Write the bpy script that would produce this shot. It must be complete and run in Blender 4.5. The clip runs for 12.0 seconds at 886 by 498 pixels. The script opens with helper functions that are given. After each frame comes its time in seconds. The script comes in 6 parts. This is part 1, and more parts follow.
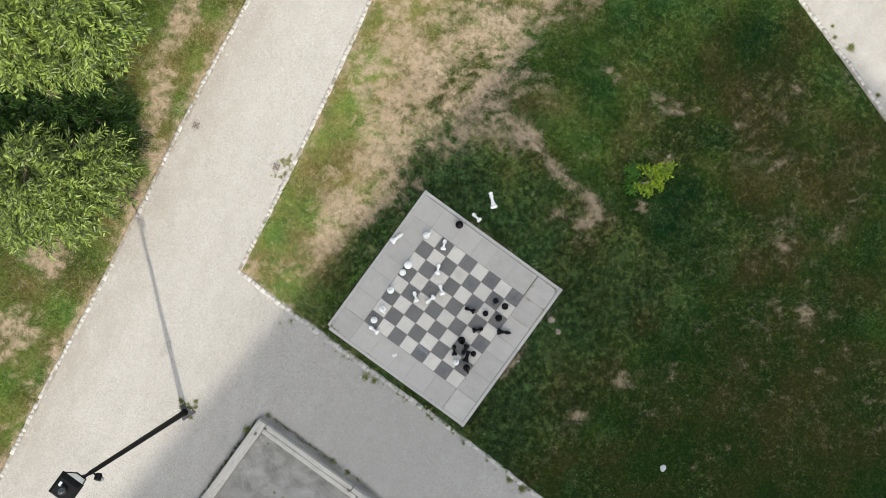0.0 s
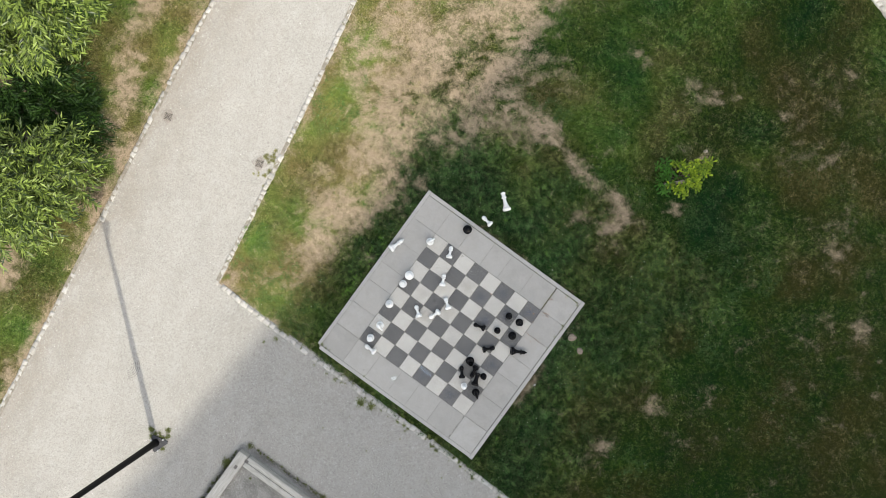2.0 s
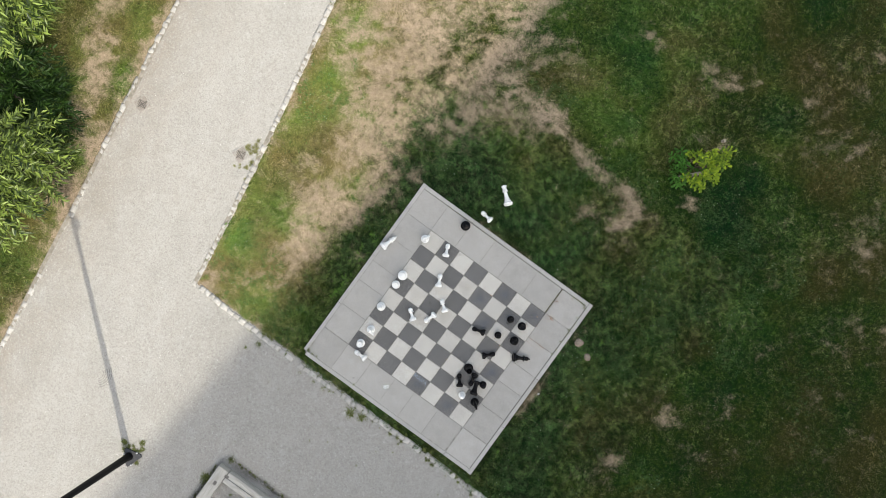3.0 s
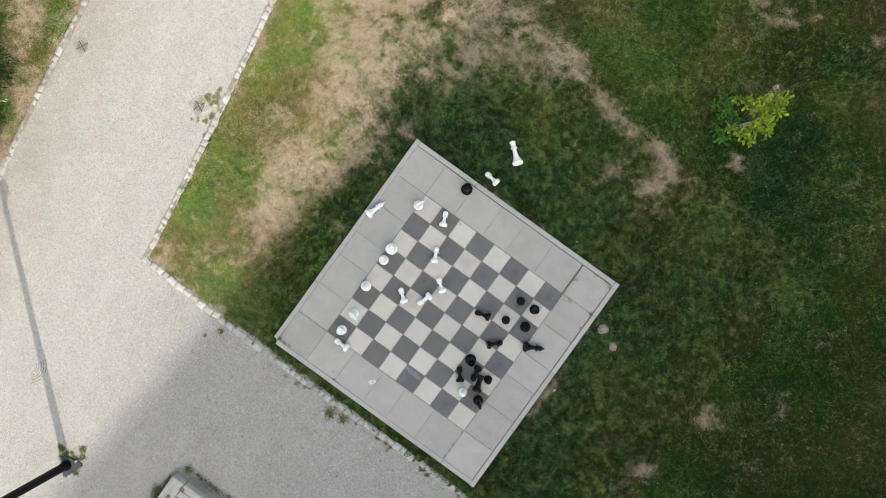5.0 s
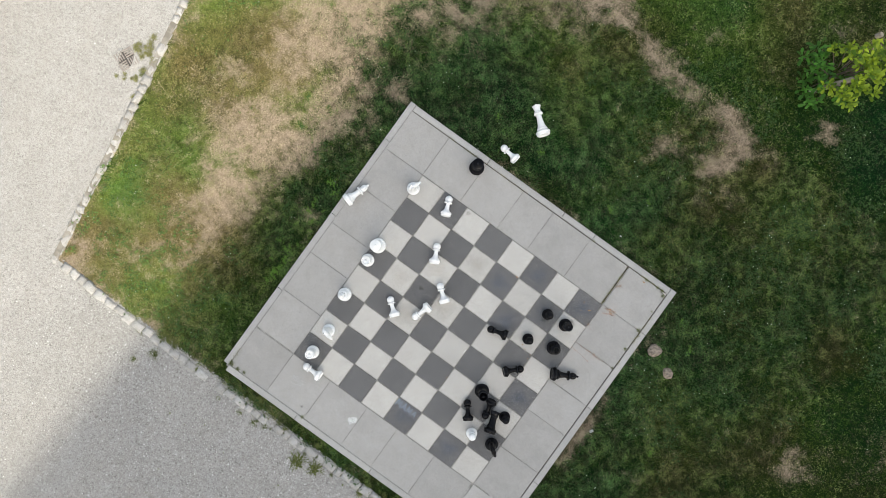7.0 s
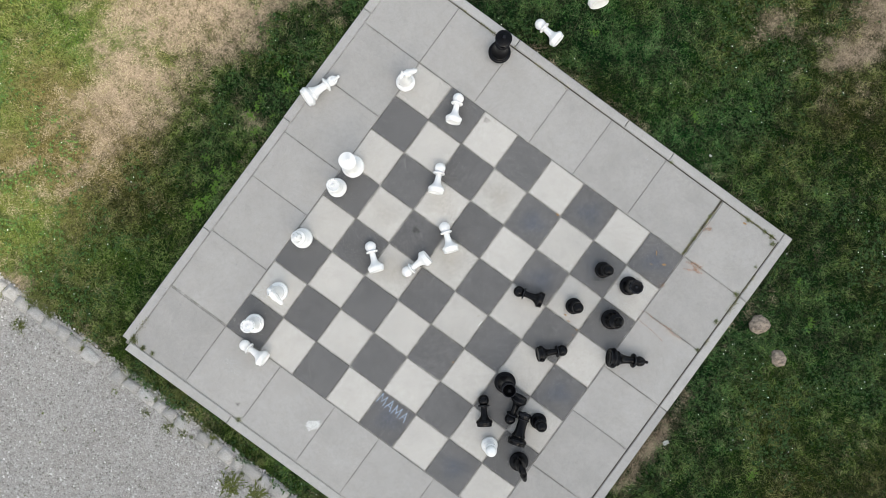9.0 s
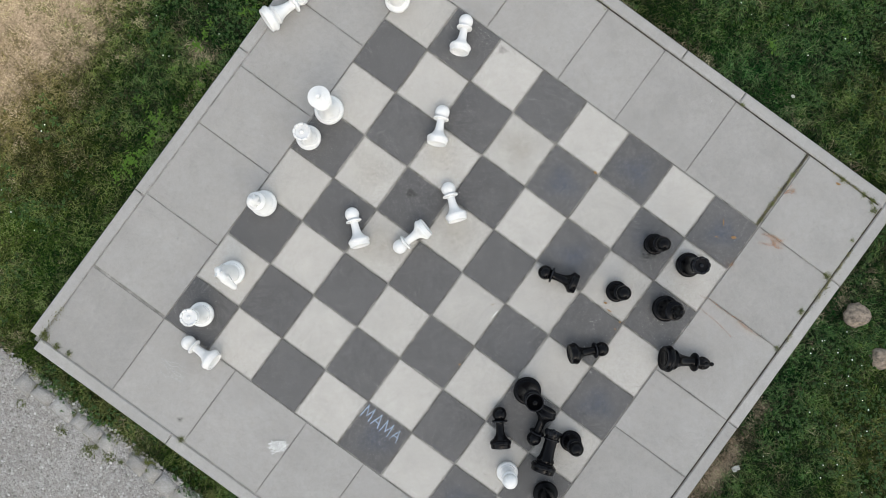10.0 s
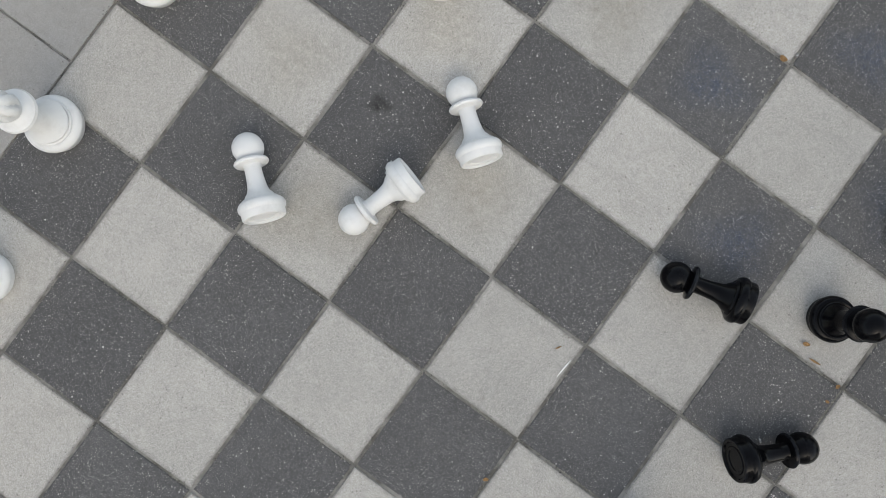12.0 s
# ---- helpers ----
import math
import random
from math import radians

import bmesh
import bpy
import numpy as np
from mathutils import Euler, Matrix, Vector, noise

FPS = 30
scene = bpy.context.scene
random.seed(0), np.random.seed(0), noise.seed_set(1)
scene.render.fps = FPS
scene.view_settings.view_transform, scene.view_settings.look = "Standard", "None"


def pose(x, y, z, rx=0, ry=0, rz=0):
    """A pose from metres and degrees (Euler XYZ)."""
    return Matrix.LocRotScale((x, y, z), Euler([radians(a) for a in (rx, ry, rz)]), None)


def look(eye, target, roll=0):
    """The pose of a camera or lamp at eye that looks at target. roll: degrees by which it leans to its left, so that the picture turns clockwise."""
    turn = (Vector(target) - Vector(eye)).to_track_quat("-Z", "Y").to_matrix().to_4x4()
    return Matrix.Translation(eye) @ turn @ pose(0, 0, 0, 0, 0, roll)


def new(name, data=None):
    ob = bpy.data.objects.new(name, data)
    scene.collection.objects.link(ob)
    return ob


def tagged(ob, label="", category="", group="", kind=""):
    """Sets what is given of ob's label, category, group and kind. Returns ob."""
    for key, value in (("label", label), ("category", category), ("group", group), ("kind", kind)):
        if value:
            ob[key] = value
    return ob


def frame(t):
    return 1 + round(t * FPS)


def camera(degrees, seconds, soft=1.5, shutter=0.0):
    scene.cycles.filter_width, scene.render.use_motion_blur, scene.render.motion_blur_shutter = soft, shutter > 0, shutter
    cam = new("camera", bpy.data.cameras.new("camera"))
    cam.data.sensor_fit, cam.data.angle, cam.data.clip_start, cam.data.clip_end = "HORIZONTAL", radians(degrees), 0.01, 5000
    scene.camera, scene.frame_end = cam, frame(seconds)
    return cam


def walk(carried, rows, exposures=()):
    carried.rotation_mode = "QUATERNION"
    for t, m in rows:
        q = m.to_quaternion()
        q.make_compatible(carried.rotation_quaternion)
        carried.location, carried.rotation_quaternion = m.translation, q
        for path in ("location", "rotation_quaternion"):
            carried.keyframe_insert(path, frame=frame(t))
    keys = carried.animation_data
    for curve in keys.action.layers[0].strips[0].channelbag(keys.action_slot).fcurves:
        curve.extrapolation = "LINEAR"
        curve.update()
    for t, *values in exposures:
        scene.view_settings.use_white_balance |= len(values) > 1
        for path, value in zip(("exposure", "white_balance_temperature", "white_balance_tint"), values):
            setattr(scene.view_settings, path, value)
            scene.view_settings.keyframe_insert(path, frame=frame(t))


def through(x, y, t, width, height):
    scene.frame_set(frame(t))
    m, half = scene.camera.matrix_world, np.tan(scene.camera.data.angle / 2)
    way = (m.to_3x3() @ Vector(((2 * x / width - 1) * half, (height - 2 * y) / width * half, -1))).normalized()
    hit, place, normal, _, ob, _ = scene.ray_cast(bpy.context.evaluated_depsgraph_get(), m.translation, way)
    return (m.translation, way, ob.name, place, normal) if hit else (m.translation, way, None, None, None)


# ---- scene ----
cam = camera(65.0, 12.0, soft=0.3)
ROWS = [
    (0, -0.7861, 0.9556, 14.6114, 0.013, -0.217, 35.991),
    (0.5, -0.8108, 0.9504, 14.2242, -0.034, -0.201, 35.984),
    (1, -0.8127, 0.9475, 13.7590, -0.071, -0.198, 35.972),
    (1.5, -0.9206, 0.9897, 13.3089, -0.085, -0.189, 35.981),
    (2, -0.9536, 1.0446, 12.8494, -0.078, -0.132, 35.975),
    (2.5, -0.9442, 1.0841, 12.3713, -0.059, -0.043, 35.941),
    (3, -0.8381, 1.0696, 11.8769, -0.028, 0.060, 35.937),
    (5, -0.4568, 0.7555, 9.9379, 0.113, 0.537, 35.813),
    (5.5, -0.4449, 0.7596, 9.4027, 0.198, 0.545, 35.777),
    (6, -0.4768, 0.7289, 8.7889, 0.291, 0.424, 35.745),
    (6.5, -0.5209, 0.7030, 8.1972, 0.347, 0.280, 35.748),
    (8.5, -0.3219, 0.2915, 5.7292, 0.275, -0.218, 36.181),
    (9, -0.2536, 0.1568, 5.1315, 0.269, -0.296, 36.198),
    (9.5, -0.1958, 0.0694, 4.5420, 0.258, -0.325, 36.166),
    (10, -0.1605, 0.0104, 3.9515, 0.269, -0.266, 36.119),
    (10.5, -0.1572, -0.0400, 3.3118, 0.325, -0.219, 36.089),
    (11, -0.1569, -0.0492, 2.7496, 0.351, -0.240, 36.149),
    (11.5, -0.1465, -0.0305, 2.2164, 0.406, -0.217, 36.197),
    (12, -0.1287, -0.0379, 1.8036, 0.499, -0.151, 36.183),
]
EXPOSURES = [(t, stops, 7020, 6) for t, stops in ((0.0, 1.69), (3.0, 1.68), (5.5, 1.65), (6.5, 1.67), (8.5, 1.82), (9.5, 1.77), (10.5, 1.50), (11.0, 1.37), (12.0, 1.29))]
walk(cam, [(t, pose(x, y, z, rx, ry, rz)) for t, x, y, z, rx, ry, rz in ROWS], EXPOSURES)

# ---- light ----
SUN_AZ, SUN_EL = radians(130.6), radians(42.5)
SUN_DIR = Vector((math.sin(SUN_AZ) * math.cos(SUN_EL), math.cos(SUN_AZ) * math.cos(SUN_EL), math.sin(SUN_EL)))
world = bpy.data.worlds.new("sky")
scene.world = world
world.use_nodes = True
wn = world.node_tree
wn.nodes.clear()
sky = wn.nodes.new("ShaderNodeTexSky")
sky.sky_type, sky.sun_disc = "NISHITA", False
sky.sun_elevation, sky.sun_rotation = SUN_EL, SUN_AZ
sky.air_density, sky.dust_density, sky.ozone_density = 1.0, 3.0, 1.0
back = wn.nodes.new("ShaderNodeBackground")
back.inputs["Strength"].default_value = 0.15
wout = wn.nodes.new("ShaderNodeOutputWorld")
calm = wn.nodes.new("ShaderNodeHueSaturation")
calm.inputs["Saturation"].default_value = 0.6
wn.links.new(sky.outputs[0], calm.inputs["Color"])
wn.links.new(calm.outputs[0], back.inputs[0])
wn.links.new(back.outputs[0], wout.inputs[0])
sun_data = bpy.data.lights.new("sun", "SUN")
sun_data.energy, sun_data.angle, sun_data.color = 1.68, radians(0.55), (1.0, 0.955, 0.880)
sun = new("sun", sun_data)
sun.matrix_world = look(SUN_DIR * 60, (0, 0, 0))


# ---- numeric helpers ----
RNG = np.random.default_rng(7)
LATTICE = RNG.random((256, 256))


def vnoise(x, y, scale, seed=0):
    """Smooth value noise in 0..1 on arrays."""
    c, s = math.cos(0.6 + 1.1 * seed) / scale, math.sin(0.6 + 1.1 * seed) / scale
    x, y = np.asarray(x, float), np.asarray(y, float)
    x, y = c * x - s * y + 37.3 * seed + 900, s * x + c * y + 11.7 * seed + 900
    i, j = np.floor(x).astype(int), np.floor(y).astype(int)
    u, v = x - i, y - j
    u, v = u * u * (3 - 2 * u), v * v * (3 - 2 * v)
    g = lambda a, b: LATTICE[a % 256, b % 256]
    return (g(i, j) * (1 - u) + g(i + 1, j) * u) * (1 - v) + (g(i, j + 1) * (1 - u) + g(i + 1, j + 1) * u) * v


def fbm(x, y, scale, seed=0, octaves=4):
    total, weight = 0, 0
    for k in range(octaves):
        total = total + vnoise(x, y, scale / 2**k, seed + k) * 0.55**k
        weight += 0.55**k
    return total / weight


def smooth(a, b, x):
    t = np.clip((x - a) / (b - a), 0, 1)
    return t * t * (3 - 2 * t)


# the lawn's worn places as chains of (x, y, half-width), and its patches as (x, y, radius, strength)
PARCHED = ((-2.65, 6.9, 1.4), (-2.95, 5.0, 1.35), (-3.2, 4.0, 1.2), (-3.1, 3.0, 0.85), (-2.95, 2.2, 0.68), (-2.85, 1.2, 0.50), (-2.8, 0.4, 0.40), (-2.85, -0.6, 0.32))
SHADED_STRAW = ((-2.3, 5.9, 0.55), (-2.0, 4.7, 0.70), (-1.7, 3.9, 0.75), (-1.0, 3.84, 0.36))
BESIDE_STRAW = ((-2.6, 3.4, 0.7), (-1.9, 3.2, 0.70), (-1.95, 2.6, 0.5), (-2.3, 2.1, 0.5), (-2.42, 1.35, 0.38), (-2.40, 0.75, 0.26))
TRAIL = ((-1.05, 3.84, 0.30), (-0.54, 3.90, 0.19), (-0.2, 3.91, 0.16), (0.33, 3.70, 0.16), (0.79, 3.67, 0.19), (1.24, 3.55, 0.23), (1.46, 3.38, 0.24), (1.42, 3.05, 0.18))
VERGE_BARE = ((-8.2, 2.6, 0.35), (-7.95, 1.5, 0.28), (-7.9, 0.8, 0.26), (-7.45, 0.1, 0.24), (-7.2, -0.7, 0.2), (-6.7, -1.3, 0.22))
PATCHES = ((-0.08, 6.07, 0.16, 0.7), (3.37, 8.09, 0.13, 0.7), (2.09, 5.28, 0.15, 0.9), (2.12, 4.20, 0.18, 0.9), (6.28, 4.5, 0.18, 0.7), (4.03, 3.88, 0.20, 0.45), (3.93, 0.98, 0.24, 0.6), (3.65, -0.16, 0.16, 0.7), (4.64, 1.82, 0.16, 0.35), (3.3, 0.7, 0.16, 0.4),
           (0.75, 2.97, 0.22, 0.35), (0.2, 3.05, 0.18, 0.3), (-7.0, -5.8, 0.55, 0.9), (-7.38, -4.1, 0.48, 0.7), (1.2, 6.1, 0.3, 0.35), (1.88, -0.05, 0.11, 0.5), (-2.03, 0.02, 0.10, 0.8))
OLIVE = ((2.44, 7.42, 0.5, 0.9), (3.87, 6.06, 0.6, 1.0), (4.56, 7.17, 0.5, 1.0), (1.54, 6.09, 0.3, 0.8), (2.46, 5.64, 0.3, 0.8), (1.33, 5.55, 0.25, 0.8), (3.3, 7.2, 1.7, 0.9), (5.0, 5.6, 1.4, 0.9), (0.5, 6.3, 0.6, 0.5), (6.4, 4.4, 1.0, 0.7), (0.4, 3.05, 0.5, 0.8), (-1.0, 4.9, 0.6, 0.5), (5.4, 7.2, 1.0, 0.8), (1.2, 5.9, 0.5, 0.5), (7.5, 2.5, 1.6, 0.5), (4.4, 1.4, 0.8, 0.3))
LUSH = ((-0.3, 5.45, 0.45, 0.6), (2.1, 8.4, 0.9, 0.5), (2.62, 6.13, 0.4, 0.6), (2.99, 5.13, 0.45, 0.6), (1.1, 2.2, 0.55, 1.0), (1.9, 1.95, 0.5, 1.0), (2.5, 1.3, 0.7, 0.9), (0.2, 2.3, 0.5, 0.8), (-1.15, 2.55, 0.55, 0.9), (-1.95, 1.75, 0.28, 0.9), (-2.06, 0.15, 0.26, 1.0), (-2.15, -0.35, 0.25, 0.7), (-2.0, 0.85, 0.2, 0.5),
        (2.3, -0.8, 0.6, 0.9), (2.5, -1.5, 0.5, 0.9), (3.1, 2.2, 0.6, 0.5), (3.0, 4.2, 0.75, 0.8), (-0.9, 5.9, 0.6, 0.6), (0.1, 7.4, 0.8, 0.6), (1.0, 8.3, 0.6, 0.6), (-3.8, -0.7, 0.6, 0.25), (-4.1, 1.2, 0.35, 0.2), (-6.4, -3.6, 0.6, 0.8), (-6.3, -4.8, 0.45, 0.5), (-7.5, 1.35, 0.3, 0.4), (-7.5, -0.4, 0.3, 0.5))


def reach(x, y, line):
    """Distance to a chain of (x, y, half-width) rows, in half-widths."""
    best = np.full(np.shape(x), 99.0)
    for (ax, ay, aw), (bx, by, bw) in zip(line, line[1:]):
        dx, dy = bx - ax, by - ay
        u = np.clip(((x - ax) * dx + (y - ay) * dy) / (dx * dx + dy * dy), 0, 1)
        best = np.minimum(best, np.hypot(x - ax - u * dx, y - ay - u * dy) / (aw + u * (bw - aw)))
    return best


def blots(x, y, patches):
    total = np.zeros(np.shape(x))
    for bx, by, r, strength in patches:
        total = np.maximum(total, strength * np.exp(-(((x - bx) ** 2 + (y - by) ** 2) / (r * r))))
    return total


def warped(x, y, amount=0.45):
    return x + amount * (fbm(x, y, 0.8, 5, 4) - 0.5), y + amount * (fbm(x, y, 0.8, 9, 4) - 0.5)


def olive(x, y):
    """Thin, brownish grass, 0 to 1."""
    return blots(*warped(x, y, 1.2), OLIVE)


def lush(x, y):
    """Deep green, dense grass and clover, 0 to 1."""
    off = np.maximum(np.abs(x), np.abs(y)) - 1.8
    ring = 0.8 * smooth(1.1, 0.1, off) * ((x > 1.7) | (y > 1.7))
    return np.maximum(blots(*warped(x, y, 0.5), LUSH), ring)


def dryness(x, y, grain=1.0):
    """How dry the lawn is, 0 (fresh) to 1 (straw and bare soil)."""
    wx, wy = warped(x, y)
    d = 0.74 * np.exp(-reach(wx, wy, PARCHED) ** 2 * 0.7)
    for line, strength in ((SHADED_STRAW, 0.86), (BESIDE_STRAW, 0.72), (TRAIL, 0.80), (VERGE_BARE, 0.62)):
        d = np.maximum(d, strength * np.exp(-reach(wx, wy, line) ** 3 * 0.8))
    d = np.maximum(d, blots(wx, wy, PATCHES))
    rim = np.minimum(np.abs(x - right_kerb(y)) + 0.07, np.abs(y - low_kerb(x)) + 0.5 * smooth(-1.9, -1.5, x))
    edge = (np.abs(x) < 2.1) & (np.abs(y) < 2.1)
    beside = np.where(edge & (y > 1.7), y - 1.80, np.where(edge & (x > 1.75) & (y > -0.6), x - 1.84, 9.0))
    d = d + 0.5 * np.exp(-((rim / 0.2) ** 2)) + 0.85 * np.exp(-((beside / 0.12) ** 2)) * smooth(0.34, 0.5, fbm(x, y, 0.3, 77, 2))
    d = d + 0.75 * np.exp(-(((x - left_kerb(y)) / 0.24) ** 2))
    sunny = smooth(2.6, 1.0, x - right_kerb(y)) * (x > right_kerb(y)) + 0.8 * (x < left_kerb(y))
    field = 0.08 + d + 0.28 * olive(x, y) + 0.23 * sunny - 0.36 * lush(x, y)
    field = field + 0.9 * (fbm(x, y, 0.5, 21, 4) - 0.5) + 1.4 * (fbm(x, y, 0.13, 31, 4) - 0.5) + 1.2 * grain * (fbm(x, y, 0.06, 35, 2) - 0.5)
    return 0.95 * smooth(0.10, 1.30, field)


def grass_tone(x, y):
    """How light the living grass is, about 0 to 1, over some decimetres, painted sunlight included."""
    tone = 0.21 - 0.22 * lush(x, y) + 0.14 * olive(x, y) + 0.9 * (fbm(x, y, 0.8, 111, 5) - 0.5) + 0.82 * sunlit_lift(x, y) + 0.20 * smooth(2.5, 7.0, y) * smooth(3.0, 0.5, x)
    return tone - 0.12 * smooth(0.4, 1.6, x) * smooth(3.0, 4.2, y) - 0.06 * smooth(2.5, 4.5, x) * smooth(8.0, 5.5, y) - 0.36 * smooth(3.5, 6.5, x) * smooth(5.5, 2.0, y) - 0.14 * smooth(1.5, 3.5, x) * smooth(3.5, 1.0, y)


def richness(x, y):
    """From thin olive grass (0) to deep green (1)."""
    return 0.44 + 0.50 * lush(x, y) - 0.36 * olive(x, y) - 0.34 * sunlit_lift(x, y) + 1.3 * (fbm(x, y, 0.7, 115, 5) - 0.5)


def left_kerb(y):
    return -6.72 - 0.152 * y


def right_kerb(y):
    return -4.245 - 0.165 * y - 0.006 * y * y * (np.abs(y) < 12)


def low_kerb(x):
    return -1.985 - 0.015 * x


def far_kerb(x):
    return 10.42 - 0.335 * x


def sunlit_lift(x, y):
    """Sunlight painted as a paler grass tone beside the path, 0 to 1."""
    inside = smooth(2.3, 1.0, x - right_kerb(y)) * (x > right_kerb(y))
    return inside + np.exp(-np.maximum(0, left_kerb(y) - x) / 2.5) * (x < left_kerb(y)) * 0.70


def on_lawn(x, y):
    ragged = 0.022 + 0.17 * (fbm(x, y, 0.13, 131, 3) - 0.5)
    main = (x > right_kerb(y) + ragged) & (y > low_kerb(x) + ragged) & (y < far_kerb(x) - ragged)
    board = (np.abs(x) < 1.775) & (np.abs(y) < 1.775)
    return (main & ~board) | (x < left_kerb(y) - ragged)


# ---- mesh helpers ----
def link(name, mesh, material, parent=None, label=""):
    ob = new(name, mesh)
    if material and not mesh.materials:
        mesh.materials.append(material)
    ob.parent = parent
    if label:
        ob["label"] = label
    return ob


def part(name, bm, material, parent=None, label="", flat=False):
    """Links a bmesh as one mesh object."""
    bmesh.ops.recalc_face_normals(bm, faces=bm.faces)
    mesh = bpy.data.meshes.new(name)
    bm.to_mesh(mesh)
    bm.free()
    if not flat:
        mesh.shade_smooth()
        mesh.set_sharp_from_angle(angle=radians(38))
    return link(name, mesh, material, parent, label)


def holder(name, m=None):
    ob = new(name)
    ob.empty_display_size = 0.1
    if m is not None:
        ob.matrix_basis = m
    return ob


def raw_mesh(name, verts, faces, attributes=None):
    """A mesh from arrays: faces is an (n, k) array; attributes: name -> per-vertex floats."""
    mesh = bpy.data.meshes.new(name)
    n, k = faces.shape
    mesh.vertices.add(len(verts))
    mesh.vertices.foreach_set("co", np.ascontiguousarray(verts, np.float32).ravel())
    mesh.loops.add(n * k)
    mesh.loops.foreach_set("vertex_index", np.ascontiguousarray(faces, np.int32).ravel())
    mesh.polygons.add(n)
    mesh.polygons.foreach_set("loop_start", np.arange(0, n * k, k, dtype=np.int32))
    mesh.update(calc_edges=True)
    for key, values in (attributes or {}).items():
        mesh.attributes.new(key, "FLOAT", "POINT").data.foreach_set("value", np.ascontiguousarray(values, np.float32))
    return mesh


def box_bm(sx, sy, sz, bevel=0.0, m=None, segments=1):
    bm = bmesh.new()
    bmesh.ops.create_cube(bm, size=1, matrix=Matrix.Diagonal((sx, sy, sz, 1)))
    if bevel:
        bmesh.ops.bevel(bm, geom=bm.edges[:], offset=bevel, segments=segments, affect="EDGES", profile=0.5)
    if m is not None:
        bm.transform(m)
    return bm


def join_bm(*parts):
    out = bmesh.new()
    for bm in parts:
        mesh = bpy.data.meshes.new("tmp")
        bm.to_mesh(mesh)
        bm.free()
        out.from_mesh(mesh)
        bpy.data.meshes.remove(mesh)
    return out


def lathe_bm(profile, steps=36):
    """A turned body from (radius, height) rows; radius 0 closes it."""
    bm = bmesh.new()
    rings = []
    for r, z in profile:
        if r <= 1e-6:
            rings.append([bm.verts.new((0, 0, z))])
        else:
            rings.append([bm.verts.new((r * math.cos(2 * math.pi * k / steps), r * math.sin(2 * math.pi * k / steps), z)) for k in range(steps)])
    for a, b in zip(rings, rings[1:]):
        for k in range(steps):
            q = (k + 1) % steps
            if len(a) == 1 and len(b) > 1:
                bm.faces.new((a[0], b[q], b[k]))
            elif len(b) == 1 and len(a) > 1:
                bm.faces.new((a[k], a[q], b[0]))
            elif len(a) > 1:
                bm.faces.new((a[k], a[q], b[q], b[k]))
    return bm


def rod_bm(a, b, r0, r1=None, steps=12):
    """A tapered round bar from a to b."""
    a, b = Vector(a), Vector(b)
    bm = bmesh.new()
    bmesh.ops.create_cone(bm, cap_ends=True, segments=steps, radius1=r0, radius2=r0 if r1 is None else r1, depth=(b - a).length)
    bm.transform(Matrix.Translation((a + b) / 2) @ (b - a).to_track_quat("Z", "Y").to_matrix().to_4x4())
    return bm


